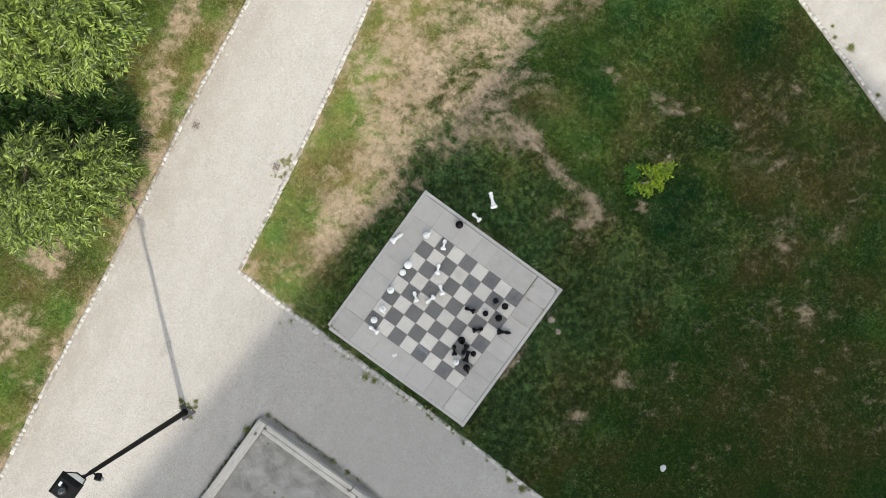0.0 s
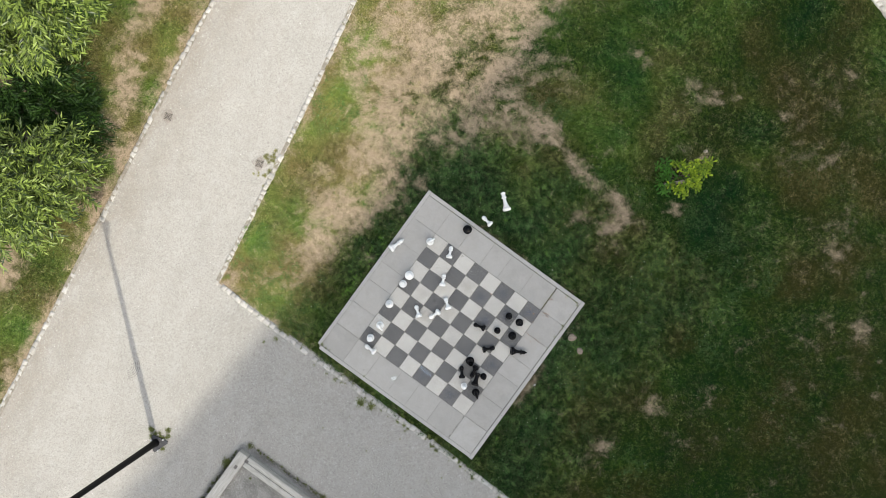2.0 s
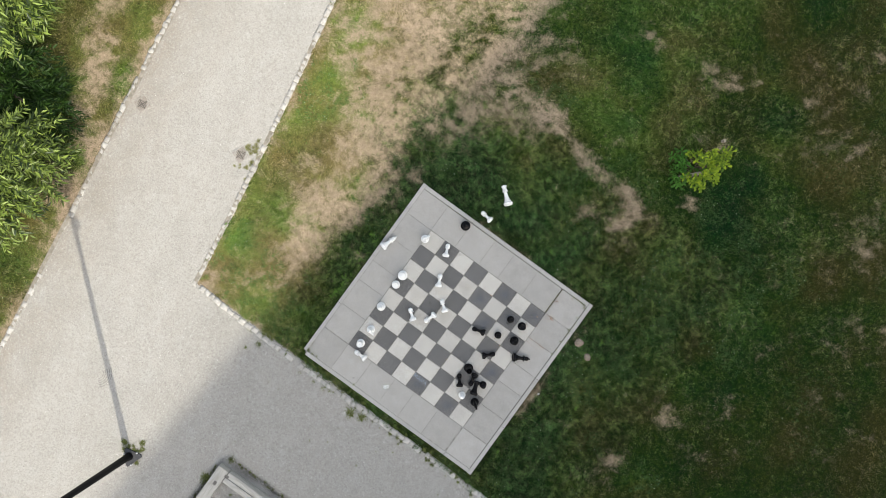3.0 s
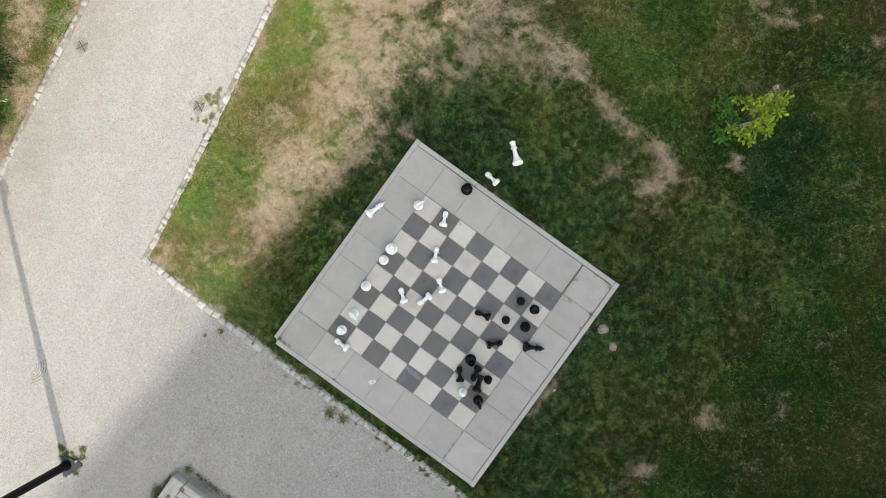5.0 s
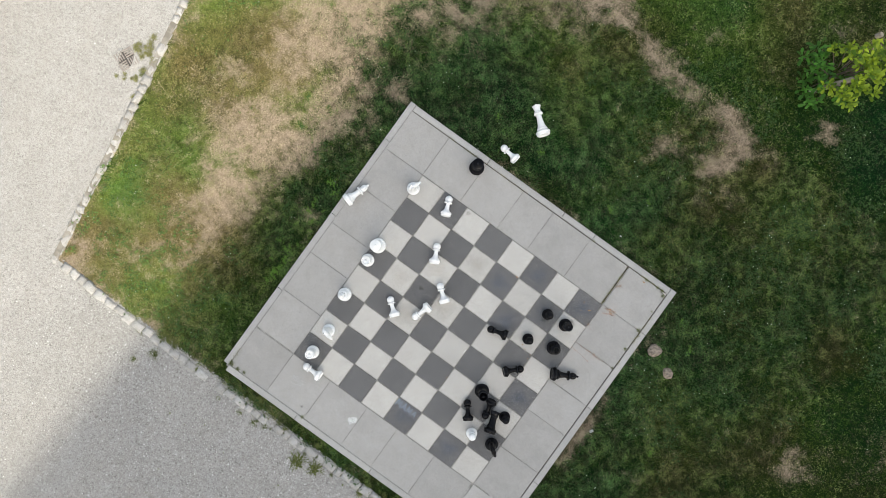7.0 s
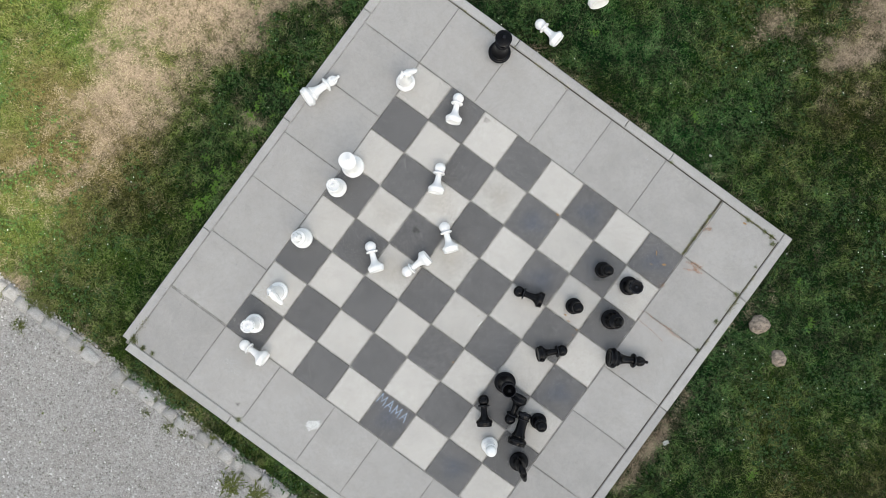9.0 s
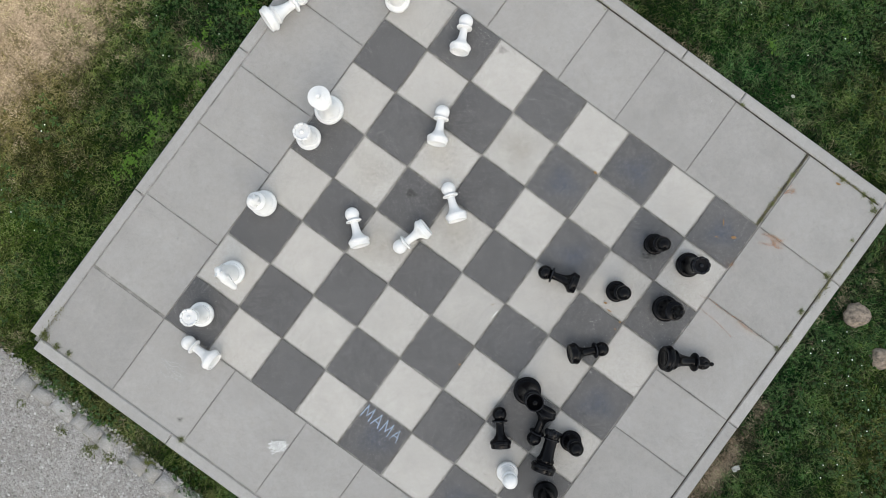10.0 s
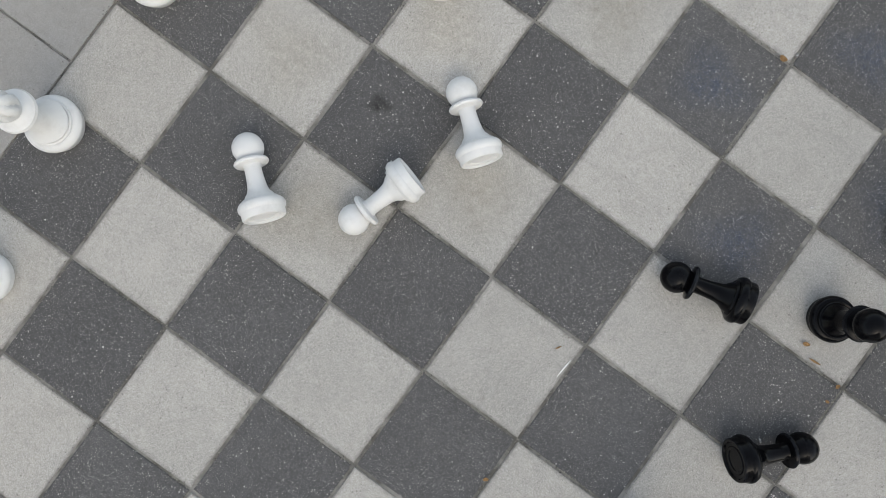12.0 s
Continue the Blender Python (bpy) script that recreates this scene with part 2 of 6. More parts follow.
# ---- materials ----
class Nodes:
    """A short way to write node materials."""

    def __init__(self, name, rough=0.8, metal=0.0, spec=0.5):
        self.mat = bpy.data.materials.new(name)
        self.mat.use_nodes = True
        self.tree = self.mat.node_tree
        self.bsdf = self.tree.nodes["Principled BSDF"]
        self.bsdf.inputs["Roughness"].default_value = rough
        self.bsdf.inputs["Metallic"].default_value = metal
        self.bsdf.inputs["Specular IOR Level"].default_value = spec
        self.place = self.add("ShaderNodeNewGeometry").outputs["Position"]

    def add(self, kind, **settings):
        node = self.tree.nodes.new(kind)
        for key, value in settings.items():
            if key == "operation":
                node.operation = value
            elif key == "blend_type":
                node.blend_type = value
        return node

    def wire(self, value, socket):
        if hasattr(value, "is_output"):
            self.tree.links.new(value, socket)
        else:
            socket.default_value = (*value, 1) if isinstance(value, tuple) and len(value) == 3 and socket.type == "RGBA" else value

    def noise(self, scale, detail=4.0, rough=0.6, where=None, distortion=0.0):
        node = self.add("ShaderNodeTexNoise")
        node.inputs["Scale"].default_value, node.inputs["Detail"].default_value = scale, detail
        node.inputs["Roughness"].default_value, node.inputs["Distortion"].default_value = rough, distortion
        self.wire(where or self.place, node.inputs["Vector"])
        return node.outputs["Fac"]

    def cells(self, scale, where=None, out="Distance"):
        node = self.add("ShaderNodeTexVoronoi")
        node.inputs["Scale"].default_value = scale
        self.wire(where or self.place, node.inputs["Vector"])
        return node.outputs[out]

    def math(self, operation, a, b=0.0):
        node = self.add("ShaderNodeMath", operation=operation)
        self.wire(a, node.inputs[0])
        self.wire(b, node.inputs[1])
        return node.outputs[0]

    def step(self, value, low, high, to0=0.0, to1=1.0):
        node = self.add("ShaderNodeMapRange")
        self.wire(value, node.inputs[0])
        for k, v in enumerate((low, high, to0, to1)):
            self.wire(v, node.inputs[1 + k])
        return node.outputs[0]

    def mix(self, fac, a, b, blend="MIX"):
        node = self.add("ShaderNodeMix", blend_type=blend)
        node.data_type = "RGBA"
        self.wire(fac, node.inputs[0])
        self.wire(a, node.inputs[6])
        self.wire(b, node.inputs[7])
        return node.outputs[2]

    def attribute(self, name):
        node = self.add("ShaderNodeAttribute")
        node.attribute_name = name
        return node.outputs["Fac"]

    def chance(self):
        return self.add("ShaderNodeObjectInfo").outputs["Random"]

    def island(self):
        return self.add("ShaderNodeNewGeometry").outputs["Random Per Island"]

    def moved(self, amount):
        """Object coordinates, shifted by each object's own random number."""
        coord = self.add("ShaderNodeTexCoord").outputs["Object"]
        node = self.add("ShaderNodeVectorMath", operation="ADD")
        self.wire(coord, node.inputs[0])
        self.wire(self.math("MULTIPLY", self.chance(), amount), node.inputs[1])
        return node.outputs[0]

    def bump(self, height, strength=0.4, distance=0.004):
        node = self.add("ShaderNodeBump")
        node.inputs["Strength"].default_value, node.inputs["Distance"].default_value = strength, distance
        self.wire(height, node.inputs["Height"])
        self.wire(node.outputs[0], self.bsdf.inputs["Normal"])

    def done(self, color, rough=None):
        self.wire(color, self.bsdf.inputs["Base Color"])
        if rough is not None:
            self.wire(rough, self.bsdf.inputs["Roughness"])
        return self.mat


def concrete(name, light, dark, speck, grains, grain=0.25, rim=0.0):
    """Cast concrete: a mottled paste, sand grain at two sizes, and aggregate (cell scale, share shown, size, strength)."""
    n = Nodes(name, 0.88, spec=0.3)
    w = n.moved(40.0)
    c = n.mix(n.step(n.noise(5, 5, 0.65, w), 0.33, 0.68), dark, light)
    c = n.mix(n.step(n.noise(38, 4, 0.75, w), 0.42, 0.72, 0.0, 0.4), c, tuple(v * 0.76 for v in dark))
    for scale, k in ((900, 1.0), (420, 0.8)):
        cell = n.add("ShaderNodeSeparateColor")
        n.wire(n.cells(scale, w, "Color"), cell.inputs[0])
        c = n.mix(n.step(cell.outputs[0], 0.5, 1.0, 0.0, k * grain), c, tuple(min(0.75, v * 2.0) for v in light))
        c = n.mix(n.step(cell.outputs[1], 0.5, 1.0, 0.0, k * grain), c, tuple(v * 0.25 for v in dark))
    tone = n.step(n.chance(), 0, 1, 0.93, 1.07)
    tint = n.add("ShaderNodeCombineColor")
    for k in range(3):
        n.wire(tone, tint.inputs[k])
    c = n.mix(1.0, c, tint.outputs[0], "MULTIPLY")
    for scale, shown, limit, most in grains:
        split = n.add("ShaderNodeSeparateColor")
        n.wire(n.cells(scale, w, "Color"), split.inputs[0])
        size = n.math("MULTIPLY", split.outputs[1], limit)
        pick = n.math("MULTIPLY", n.math("LESS_THAN", n.cells(scale, w), size), n.math("LESS_THAN", split.outputs[0], shown))
        c = n.mix(n.math("MULTIPLY", pick, n.step(split.outputs[2], 0, 1, 0.3 * most, most)), c, speck)
    if rim:
        at = n.add("ShaderNodeSeparateXYZ")
        n.wire(n.add("ShaderNodeTexCoord").outputs["Object"], at.inputs[0])
        far = n.math("MAXIMUM", n.math("ABSOLUTE", at.outputs[0]), n.math("ABSOLUTE", at.outputs[1]))
        far = n.math("ADD", far, n.step(n.noise(70, 4, 0.75, w), 0.25, 0.75, -0.008, 0.008))
        c = n.mix(n.math("MULTIPLY", n.step(far, rim - 0.011, rim), 0.62), c, (0.15, 0.145, 0.132))
    pits = n.math("MULTIPLY", n.math("LESS_THAN", n.cells(75, w), 0.10), n.math("GREATER_THAN", n.noise(33, 2, 0.5, w), 0.58))
    c = n.mix(n.math("MULTIPLY", pits, 0.6), c, (0.06, 0.055, 0.05))
    n.bump(n.math("ADD", n.noise(420, 4, 0.75, w), n.math("MULTIPLY", n.noise(40, 3, 0.6, w), 0.7)), 0.35, 0.002)
    return n.done(c)


M_LIGHT = concrete("light_concrete", (0.376, 0.360, 0.332), (0.314, 0.300, 0.276), (0.15, 0.14, 0.125), ((330, 0.24, 0.5, 0.75), (130, 0.13, 0.33, 0.85)), 0.28, 0.148)
M_DARK = concrete("dark_concrete", (0.088, 0.086, 0.085), (0.069, 0.0675, 0.067), (0.52, 0.51, 0.48), ((480, 0.32, 0.55, 0.62), (210, 0.20, 0.42, 0.80), (80, 0.09, 0.22, 0.85)), 0.32)
M_SLAB = concrete("grey_slab", (0.277, 0.267, 0.252), (0.238, 0.229, 0.215), (0.42, 0.41, 0.395), ((300, 0.06, 0.42, 0.5), (60, 0.03, 0.16, 0.9)), 0.15)
M_EDGE = concrete("edging_concrete", (0.300, 0.291, 0.276), (0.250, 0.242, 0.228), (0.14, 0.13, 0.12), ((260, 0.08, 0.45, 0.5),), 0.16)


def joint_material(name, low, high):
    n = Nodes(name, 0.95)
    c = n.mix(n.step(n.noise(14, 4), 0.4, 0.65), low, high)
    n.bump(n.noise(300, 3), 0.5, 0.003)
    return n.done(c)


def gravel_material():
    n = Nodes("crushed_gravel", 0.92, spec=0.25)
    fine = n.cells(95, out="Color")
    sep = n.add("ShaderNodeSeparateColor")
    n.wire(fine, sep.inputs[0])
    split = n.add("ShaderNodeSeparateXYZ")
    n.wire(n.place, split.inputs[0])
    across = n.math("ADD", split.outputs[0], n.math("MULTIPLY", split.outputs[1], 0.152))
    streak = n.add("ShaderNodeCombineXYZ")
    n.wire(across, streak.inputs[0])
    n.wire(n.math("MULTIPLY", split.outputs[1], 0.45), streak.inputs[1])
    c = n.mix(n.step(n.noise(1.6, 5, 0.65), 0.35, 0.7), (0.288, 0.274, 0.254), (0.246, 0.234, 0.216))
    c = n.mix(n.step(n.noise(2.2, 4, 0.6, streak.outputs[0]), 0.42, 0.70, 0.0, 0.6), c, (0.238, 0.222, 0.204))
    c = n.mix(n.step(n.noise(3.4, 4, 0.6, streak.outputs[0]), 0.46, 0.72, 0.0, 0.55), c, (0.330, 0.322, 0.303))
    off = n.math("ADD", across, 6.72)
    silt = n.math("MULTIPLY", n.step(off, 0.05, 1.2, 1.0, 0.0), n.step(n.noise(2.2, 5, 0.7, streak.outputs[0]), 0.32, 0.62))
    c = n.mix(n.math("MULTIPLY", silt, 0.75), c, (0.205, 0.172, 0.138))
    # trodden streaks, plus painted sunlight that lifts the path above the yard
    dust = n.math("MULTIPLY", n.step(across, -4.6, -3.4, 1.0, 0.0), n.step(n.noise(1.1, 5, 0.65, streak.outputs[0]), 0.30, 0.60, 0.05, 0.30))
    c = n.mix(n.math("MULTIPLY", dust, n.step(off, 0.15, 1.3)), c, (0.385, 0.367, 0.345))
    c = n.mix(n.step(sep.outputs[0], 0.3, 1.0, 0.0, 0.28), c, (0.36, 0.35, 0.332))
    c = n.mix(n.step(sep.outputs[1], 0.55, 1.0, 0.0, 0.38), c, (0.130, 0.124, 0.114))
    c = n.mix(n.step(n.noise(60, 3, 0.7), 0.47, 0.75, 0.0, 0.35), c, (0.185, 0.175, 0.16))
    c = n.mix(n.step(n.noise(13, 6, 0.8), 0.45, 0.70, 0.0, 0.42), c, (0.20, 0.19, 0.173))
    c = n.mix(n.step(n.noise(31, 4, 0.8), 0.54, 0.64, 0.0, 0.46), c, (0.38, 0.37, 0.350))
    c = n.mix(n.step(n.noise(36, 4, 0.7), 0.38, 0.48, 0.55, 0.0), c, (0.165, 0.157, 0.142))
    n.bump(n.math("ADD", n.cells(95), n.math("MULTIPLY", n.noise(240, 3, 0.7), 0.8)), 0.6, 0.008)
    return n.done(c)


def pebble_material():
    n = Nodes("pebble", 0.85, spec=0.3)
    i = n.island()
    c = n.mix(n.step(i, 0, 1), (0.165, 0.158, 0.146), (0.36, 0.35, 0.33))
    c = n.mix(n.math("GREATER_THAN", i, 0.975), c, (0.46, 0.45, 0.43))
    c = n.mix(n.math("LESS_THAN", i, 0.12), c, (0.150, 0.142, 0.130))
    return n.done(c)


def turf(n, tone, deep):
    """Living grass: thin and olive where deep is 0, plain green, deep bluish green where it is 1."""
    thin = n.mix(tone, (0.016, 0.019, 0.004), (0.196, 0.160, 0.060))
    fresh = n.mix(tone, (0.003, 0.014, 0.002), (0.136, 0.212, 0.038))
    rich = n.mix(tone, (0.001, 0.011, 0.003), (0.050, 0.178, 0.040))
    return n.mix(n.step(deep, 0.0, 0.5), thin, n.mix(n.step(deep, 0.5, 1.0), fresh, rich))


def soil_material():
    n = Nodes("lawn_soil", 0.95, spec=0.04)
    coarse, grit = n.noise(11, 6, 0.8), n.noise(70, 5, 0.8)
    d = n.math("ADD", n.attribute("dry"), n.math("ADD", n.step(coarse, 0.3, 0.7, -0.36, 0.36), n.step(grit, 0.3, 0.7, -0.3, 0.3)))
    tone = n.math("ADD", n.attribute("tone"), n.math("ADD", n.step(n.noise(16, 6, 0.85), 0.3, 0.7, -0.32, 0.32), n.step(n.noise(85, 4, 0.8), 0.3, 0.7, -0.44, 0.38)))
    tone = n.step(tone, 0.0, 1.0)
    straw = n.mix(n.step(n.math("ADD", grit, n.math("MULTIPLY", coarse, 0.6)), 0.62, 1.02), (0.110, 0.082, 0.056), (0.38, 0.298, 0.218))
    c = n.mix(n.step(d, 0.30, 0.90), turf(n, tone, n.attribute("lush")), straw)
    c = n.mix(n.step(n.noise(95, 4, 0.8), 0.50, 0.66, 0.0, 0.6), c, n.mix(n.step(d, 0.2, 0.7), (0.008, 0.012, 0.004), (0.100, 0.074, 0.048)))
    n.bump(n.math("ADD", n.noise(120, 5, 0.75), n.noise(18, 3)), 0.8, 0.02)
    return n.done(c)


def grass_material():
    n = Nodes("grass", 0.75, spec=0.06)
    d, tone = n.attribute("dry"), n.attribute("tone")
    straw = n.mix(tone, (0.165, 0.124, 0.084), (0.49, 0.398, 0.292))
    c = n.mix(d, turf(n, tone, n.attribute("lush")), straw)
    trans = n.add("ShaderNodeBsdfTranslucent")
    n.wire(c, trans.inputs[0])
    both = n.add("ShaderNodeMixShader")
    both.inputs[0].default_value = 0.30
    n.tree.links.new(n.bsdf.outputs[0], both.inputs[1])
    n.tree.links.new(trans.outputs[0], both.inputs[2])
    n.tree.links.new(both.outputs[0], n.tree.nodes["Material Output"].inputs[0])
    return n.done(c)


def clover_material():
    n = Nodes("clover_leaf", 0.6, spec=0.15)
    return n.done(n.mix(n.attribute("dry"), n.mix(n.attribute("tone"), (0.005, 0.026, 0.006), (0.125, 0.225, 0.050)), (0.14, 0.15, 0.05)))


def leaf_material(name, dark, light, rough=0.42, through=0.35, by="island", tip=None, spec=0.5):
    n = Nodes(name, rough, spec=spec)
    i = n.island() if by == "island" else n.chance()
    c = n.mix(i, dark, light)
    if tip:
        c = n.mix(n.step(n.noise(2.2, 3), 0.45, 0.7), c, tip)
    trans = n.add("ShaderNodeBsdfTranslucent")
    n.wire(n.mix(0.6, c, (0.20, 0.32, 0.04)), trans.inputs[0])
    both = n.add("ShaderNodeMixShader")
    both.inputs[0].default_value = through
    n.tree.links.new(n.bsdf.outputs[0], both.inputs[1])
    n.tree.links.new(trans.outputs[0], both.inputs[2])
    n.tree.links.new(both.outputs[0], n.tree.nodes["Material Output"].inputs[0])
    return n.done(c)


def granite_material():
    n = Nodes("granite_sett", 0.85, spec=0.3)
    w = n.moved(30.0)
    c = n.mix(n.chance(), (0.275, 0.264, 0.246), (0.395, 0.382, 0.360))
    c = n.mix(n.step(n.noise(22, 4, 0.7, w), 0.45, 0.7, 0.0, 0.6), c, (0.225, 0.205, 0.178))
    c = n.mix(n.step(n.noise(320, 2, 0.6, w), 0.54, 0.63, 0.0, 0.6), c, (0.14, 0.136, 0.13))
    c = n.mix(n.step(n.noise(190, 3, 0.7, w), 0.56, 0.66, 0.0, 0.65), c, (0.50, 0.49, 0.47))
    n.bump(n.noise(75, 5, 0.8, w), 1.0, 0.012)
    return n.done(c)


def plastic_material(name, base, grime, rough, grime_from, spec=0.4, worn=None):
    n = Nodes(name, rough, spec=spec)
    w = n.moved(20.0)
    c = n.mix(n.step(n.noise(16, 5, 0.65, w), grime_from, grime_from + 0.22, 0.0, 0.6), base, grime)
    if worn:
        edge = n.step(n.add("ShaderNodeNewGeometry").outputs["Pointiness"], 0.53, 0.62)
        c = n.mix(n.math("MULTIPLY", edge, n.step(n.noise(40, 4, 0.7, w), 0.35, 0.6)), c, worn)
    r = n.step(n.noise(30, 3, 0.6, w), 0.3, 0.7, rough - 0.05, rough + 0.08)
    n.bump(n.noise(120, 3, 0.6, w), 0.05, 0.002)
    return n.done(c, r)


def timber_material():
    n = Nodes("weathered_timber", 0.9, spec=0.2)
    tex = n.add("ShaderNodeTexCoord").outputs["Object"]
    stretch = n.add("ShaderNodeMapping")
    stretch.inputs["Scale"].default_value = (1.5, 26, 26)
    n.wire(tex, stretch.inputs["Vector"])
    grain = n.noise(3.0, 5, 0.65, stretch.outputs[0], 0.6)
    c = n.mix(n.step(grain, 0.35, 0.7), (0.25, 0.235, 0.21), (0.40, 0.385, 0.355))
    c = n.mix(n.step(n.noise(7, 4), 0.55, 0.75, 0.0, 0.5), c, (0.17, 0.155, 0.13))
    n.bump(grain, 0.5, 0.004)
    return n.done(c)


def plain(name, color, rough, metal=0.0, spec=0.5, vary=0.15, scale=20.0):
    n = Nodes(name, rough, metal, spec)
    c = n.mix(n.step(n.noise(scale, 4), 0.35, 0.7), color, tuple(v * (1 - vary) for v in color))
    return n.done(c)


def chalk_material(name, color, cover, grain=520.0):
    """Chalk dust that lies on the tops of the grains only."""
    n = Nodes(name, 0.95, spec=0.1)
    clear = n.add("ShaderNodeBsdfTransparent")
    both = n.add("ShaderNodeMixShader")
    n.wire(n.step(n.noise(grain, 2, 0.6), 0.60 - cover, 0.76 - cover), both.inputs[0])
    n.tree.links.new(clear.outputs[0], both.inputs[1])
    n.tree.links.new(n.bsdf.outputs[0], both.inputs[2])
    n.tree.links.new(both.outputs[0], n.tree.nodes["Material Output"].inputs[0])
    return n.done(color)


M_JOINT, M_JOINT_DARK = joint_material("joint_sand", (0.09, 0.085, 0.074), (0.235, 0.225, 0.205)), joint_material("joint_dirt", (0.14, 0.134, 0.121), (0.29, 0.28, 0.26))
M_GRAVEL, M_PEBBLE = gravel_material(), pebble_material()
M_DUST = joint_material("joint_dust", (0.14, 0.125, 0.104), (0.235, 0.215, 0.185))
M_JOINT_SOIL = joint_material("joint_soil", (0.018, 0.015, 0.011), (0.075, 0.062, 0.045))
M_CLOVER = clover_material()
M_SOIL, M_GRASS, M_GRANITE, M_TIMBER = soil_material(), grass_material(), granite_material(), timber_material()
M_WHITE = plastic_material("white_plastic", (0.60, 0.597, 0.585), (0.46, 0.45, 0.425), 0.42, 0.52, 0.3)
M_BLACK = plastic_material("black_plastic", (0.002, 0.002, 0.0025), (0.008, 0.007, 0.006), 0.18, 0.66, 0.10, (0.022, 0.024, 0.029))
M_METAL = plain("black_painted_steel", (0.003, 0.003, 0.0035), 0.5, spec=0.12)
M_GALV = plain("galvanised_steel", (0.50, 0.50, 0.51), 0.4, 0.2)
M_CAST = plain("cast_iron", (0.24, 0.21, 0.185), 0.85, 0.0, vary=0.4, scale=40.0)
M_PLATE = plain("worn_grey_paint", (0.030, 0.030, 0.034), 0.6, vary=0.5, scale=40.0)
M_IRON = plain("dusty_iron", (0.15, 0.14, 0.13), 0.8, vary=0.4, scale=60.0)
M_PIT = plain("drain_shadow", (0.05, 0.045, 0.04), 0.9)
M_OPAL = plain("opal_panel", (0.72, 0.72, 0.70), 0.35)
M_LITTER = plain("dull_wrapper", (0.42, 0.42, 0.38), 0.6, vary=0.4, scale=60.0)
M_LENS = plain("dusty_lens", (0.12, 0.12, 0.125), 0.25)
M_DOME = plain("smoked_dome", (0.015, 0.016, 0.02), 0.08)
M_BARK = plain("bark", (0.10, 0.075, 0.05), 0.9, vary=0.5, scale=30.0)
M_NOTCH = plain("damp_timber", (0.12, 0.11, 0.10), 0.9, vary=0.4, scale=30.0)
M_STAKE = plain("cut_wood", (0.26, 0.22, 0.17), 0.9, vary=0.35, scale=40.0)
M_WILLOW = leaf_material("willow_leaf", (0.005, 0.016, 0.003), (0.150, 0.205, 0.038), 0.38, 0.03, spec=0.28)
# willow leaves coloured dark, to paint the shade inside the bush
M_WILLOW_SHADE = leaf_material("shaded_willow_leaf", (0.004, 0.012, 0.003), (0.020, 0.048, 0.007), 0.5, 0.05, spec=0.12)
M_OAK = leaf_material("oak_leaf", (0.030, 0.070, 0.004), (0.215, 0.290, 0.016), 0.5, 0.16, "object", spec=0.15)
M_OAK_DARK = leaf_material("dark_leaf", (0.014, 0.058, 0.005), (0.050, 0.150, 0.017), 0.5, 0.15, "object", spec=0.15)
M_WEED = leaf_material("weed_leaf", (0.026, 0.037, 0.011), (0.115, 0.126, 0.042), 0.8, 0.15, spec=0.1)
M_TUFT = leaf_material("sunlit_grass_leaf", (0.075, 0.085, 0.030), (0.22, 0.21, 0.095), 0.8, 0.2, spec=0.1)
M_LEAFY = leaf_material("broad_leaf", (0.022, 0.072, 0.009), (0.075, 0.155, 0.020), 0.6, 0.2, spec=0.12)
M_PETAL = plain("white_petal", (0.80, 0.80, 0.74), 0.7)
M_STONE = plain("field_stone", (0.245, 0.195, 0.150), 0.9, vary=0.75, scale=45.0)
M_STONE_GREY = plain("grey_stone", (0.40, 0.40, 0.40), 0.85, vary=0.3, scale=25.0)
M_GRIT = leaf_material("grit", (0.03, 0.027, 0.022), (0.27, 0.255, 0.225), 0.9, 0.0)
M_MOSS = leaf_material("joint_moss", (0.03, 0.035, 0.010), (0.17, 0.16, 0.06), 0.9, 0.0)
M_SCRAP = plain("dry_leaf", (0.30, 0.17, 0.07), 0.85, vary=0.5, scale=120.0)
M_CHALK_BLUE, M_CHALK = chalk_material("blue_chalk", (0.42, 0.53, 0.68), 0.19), chalk_material("white_chalk", (0.66, 0.66, 0.64), 0.18)
M_CHALK_FAINT = chalk_material("faint_chalk", (0.48, 0.48, 0.46), 0.17)
M_RUST = chalk_material("rust_stain", (0.38, 0.15, 0.05), 0.10, 210.0)
M_PLASTER = plain("pale_render", (0.55, 0.52, 0.46), 0.9, vary=0.1, scale=2.0)
M_GLASS = plain("window_glass", (0.03, 0.035, 0.04), 0.05)
M_ROOF = plain("roof_metal", (0.16, 0.16, 0.165), 0.6)


def bed_material():
    n = Nodes("bed_gravel", 0.95, spec=0.2)
    c = n.mix(n.step(n.noise(3, 5, 0.65), 0.35, 0.68), (0.27, 0.264, 0.248), (0.105, 0.10, 0.092))
    c = n.mix(n.step(n.noise(48, 4, 0.75), 0.44, 0.60, 0.0, 0.75), c, (0.11, 0.105, 0.092))
    c = n.mix(n.step(n.noise(34, 4, 0.75), 0.55, 0.66, 0.0, 0.65), c, (0.42, 0.41, 0.385))
    n.bump(n.noise(120, 4, 0.7), 0.6, 0.006)
    return n.done(c)


M_BED = bed_material()


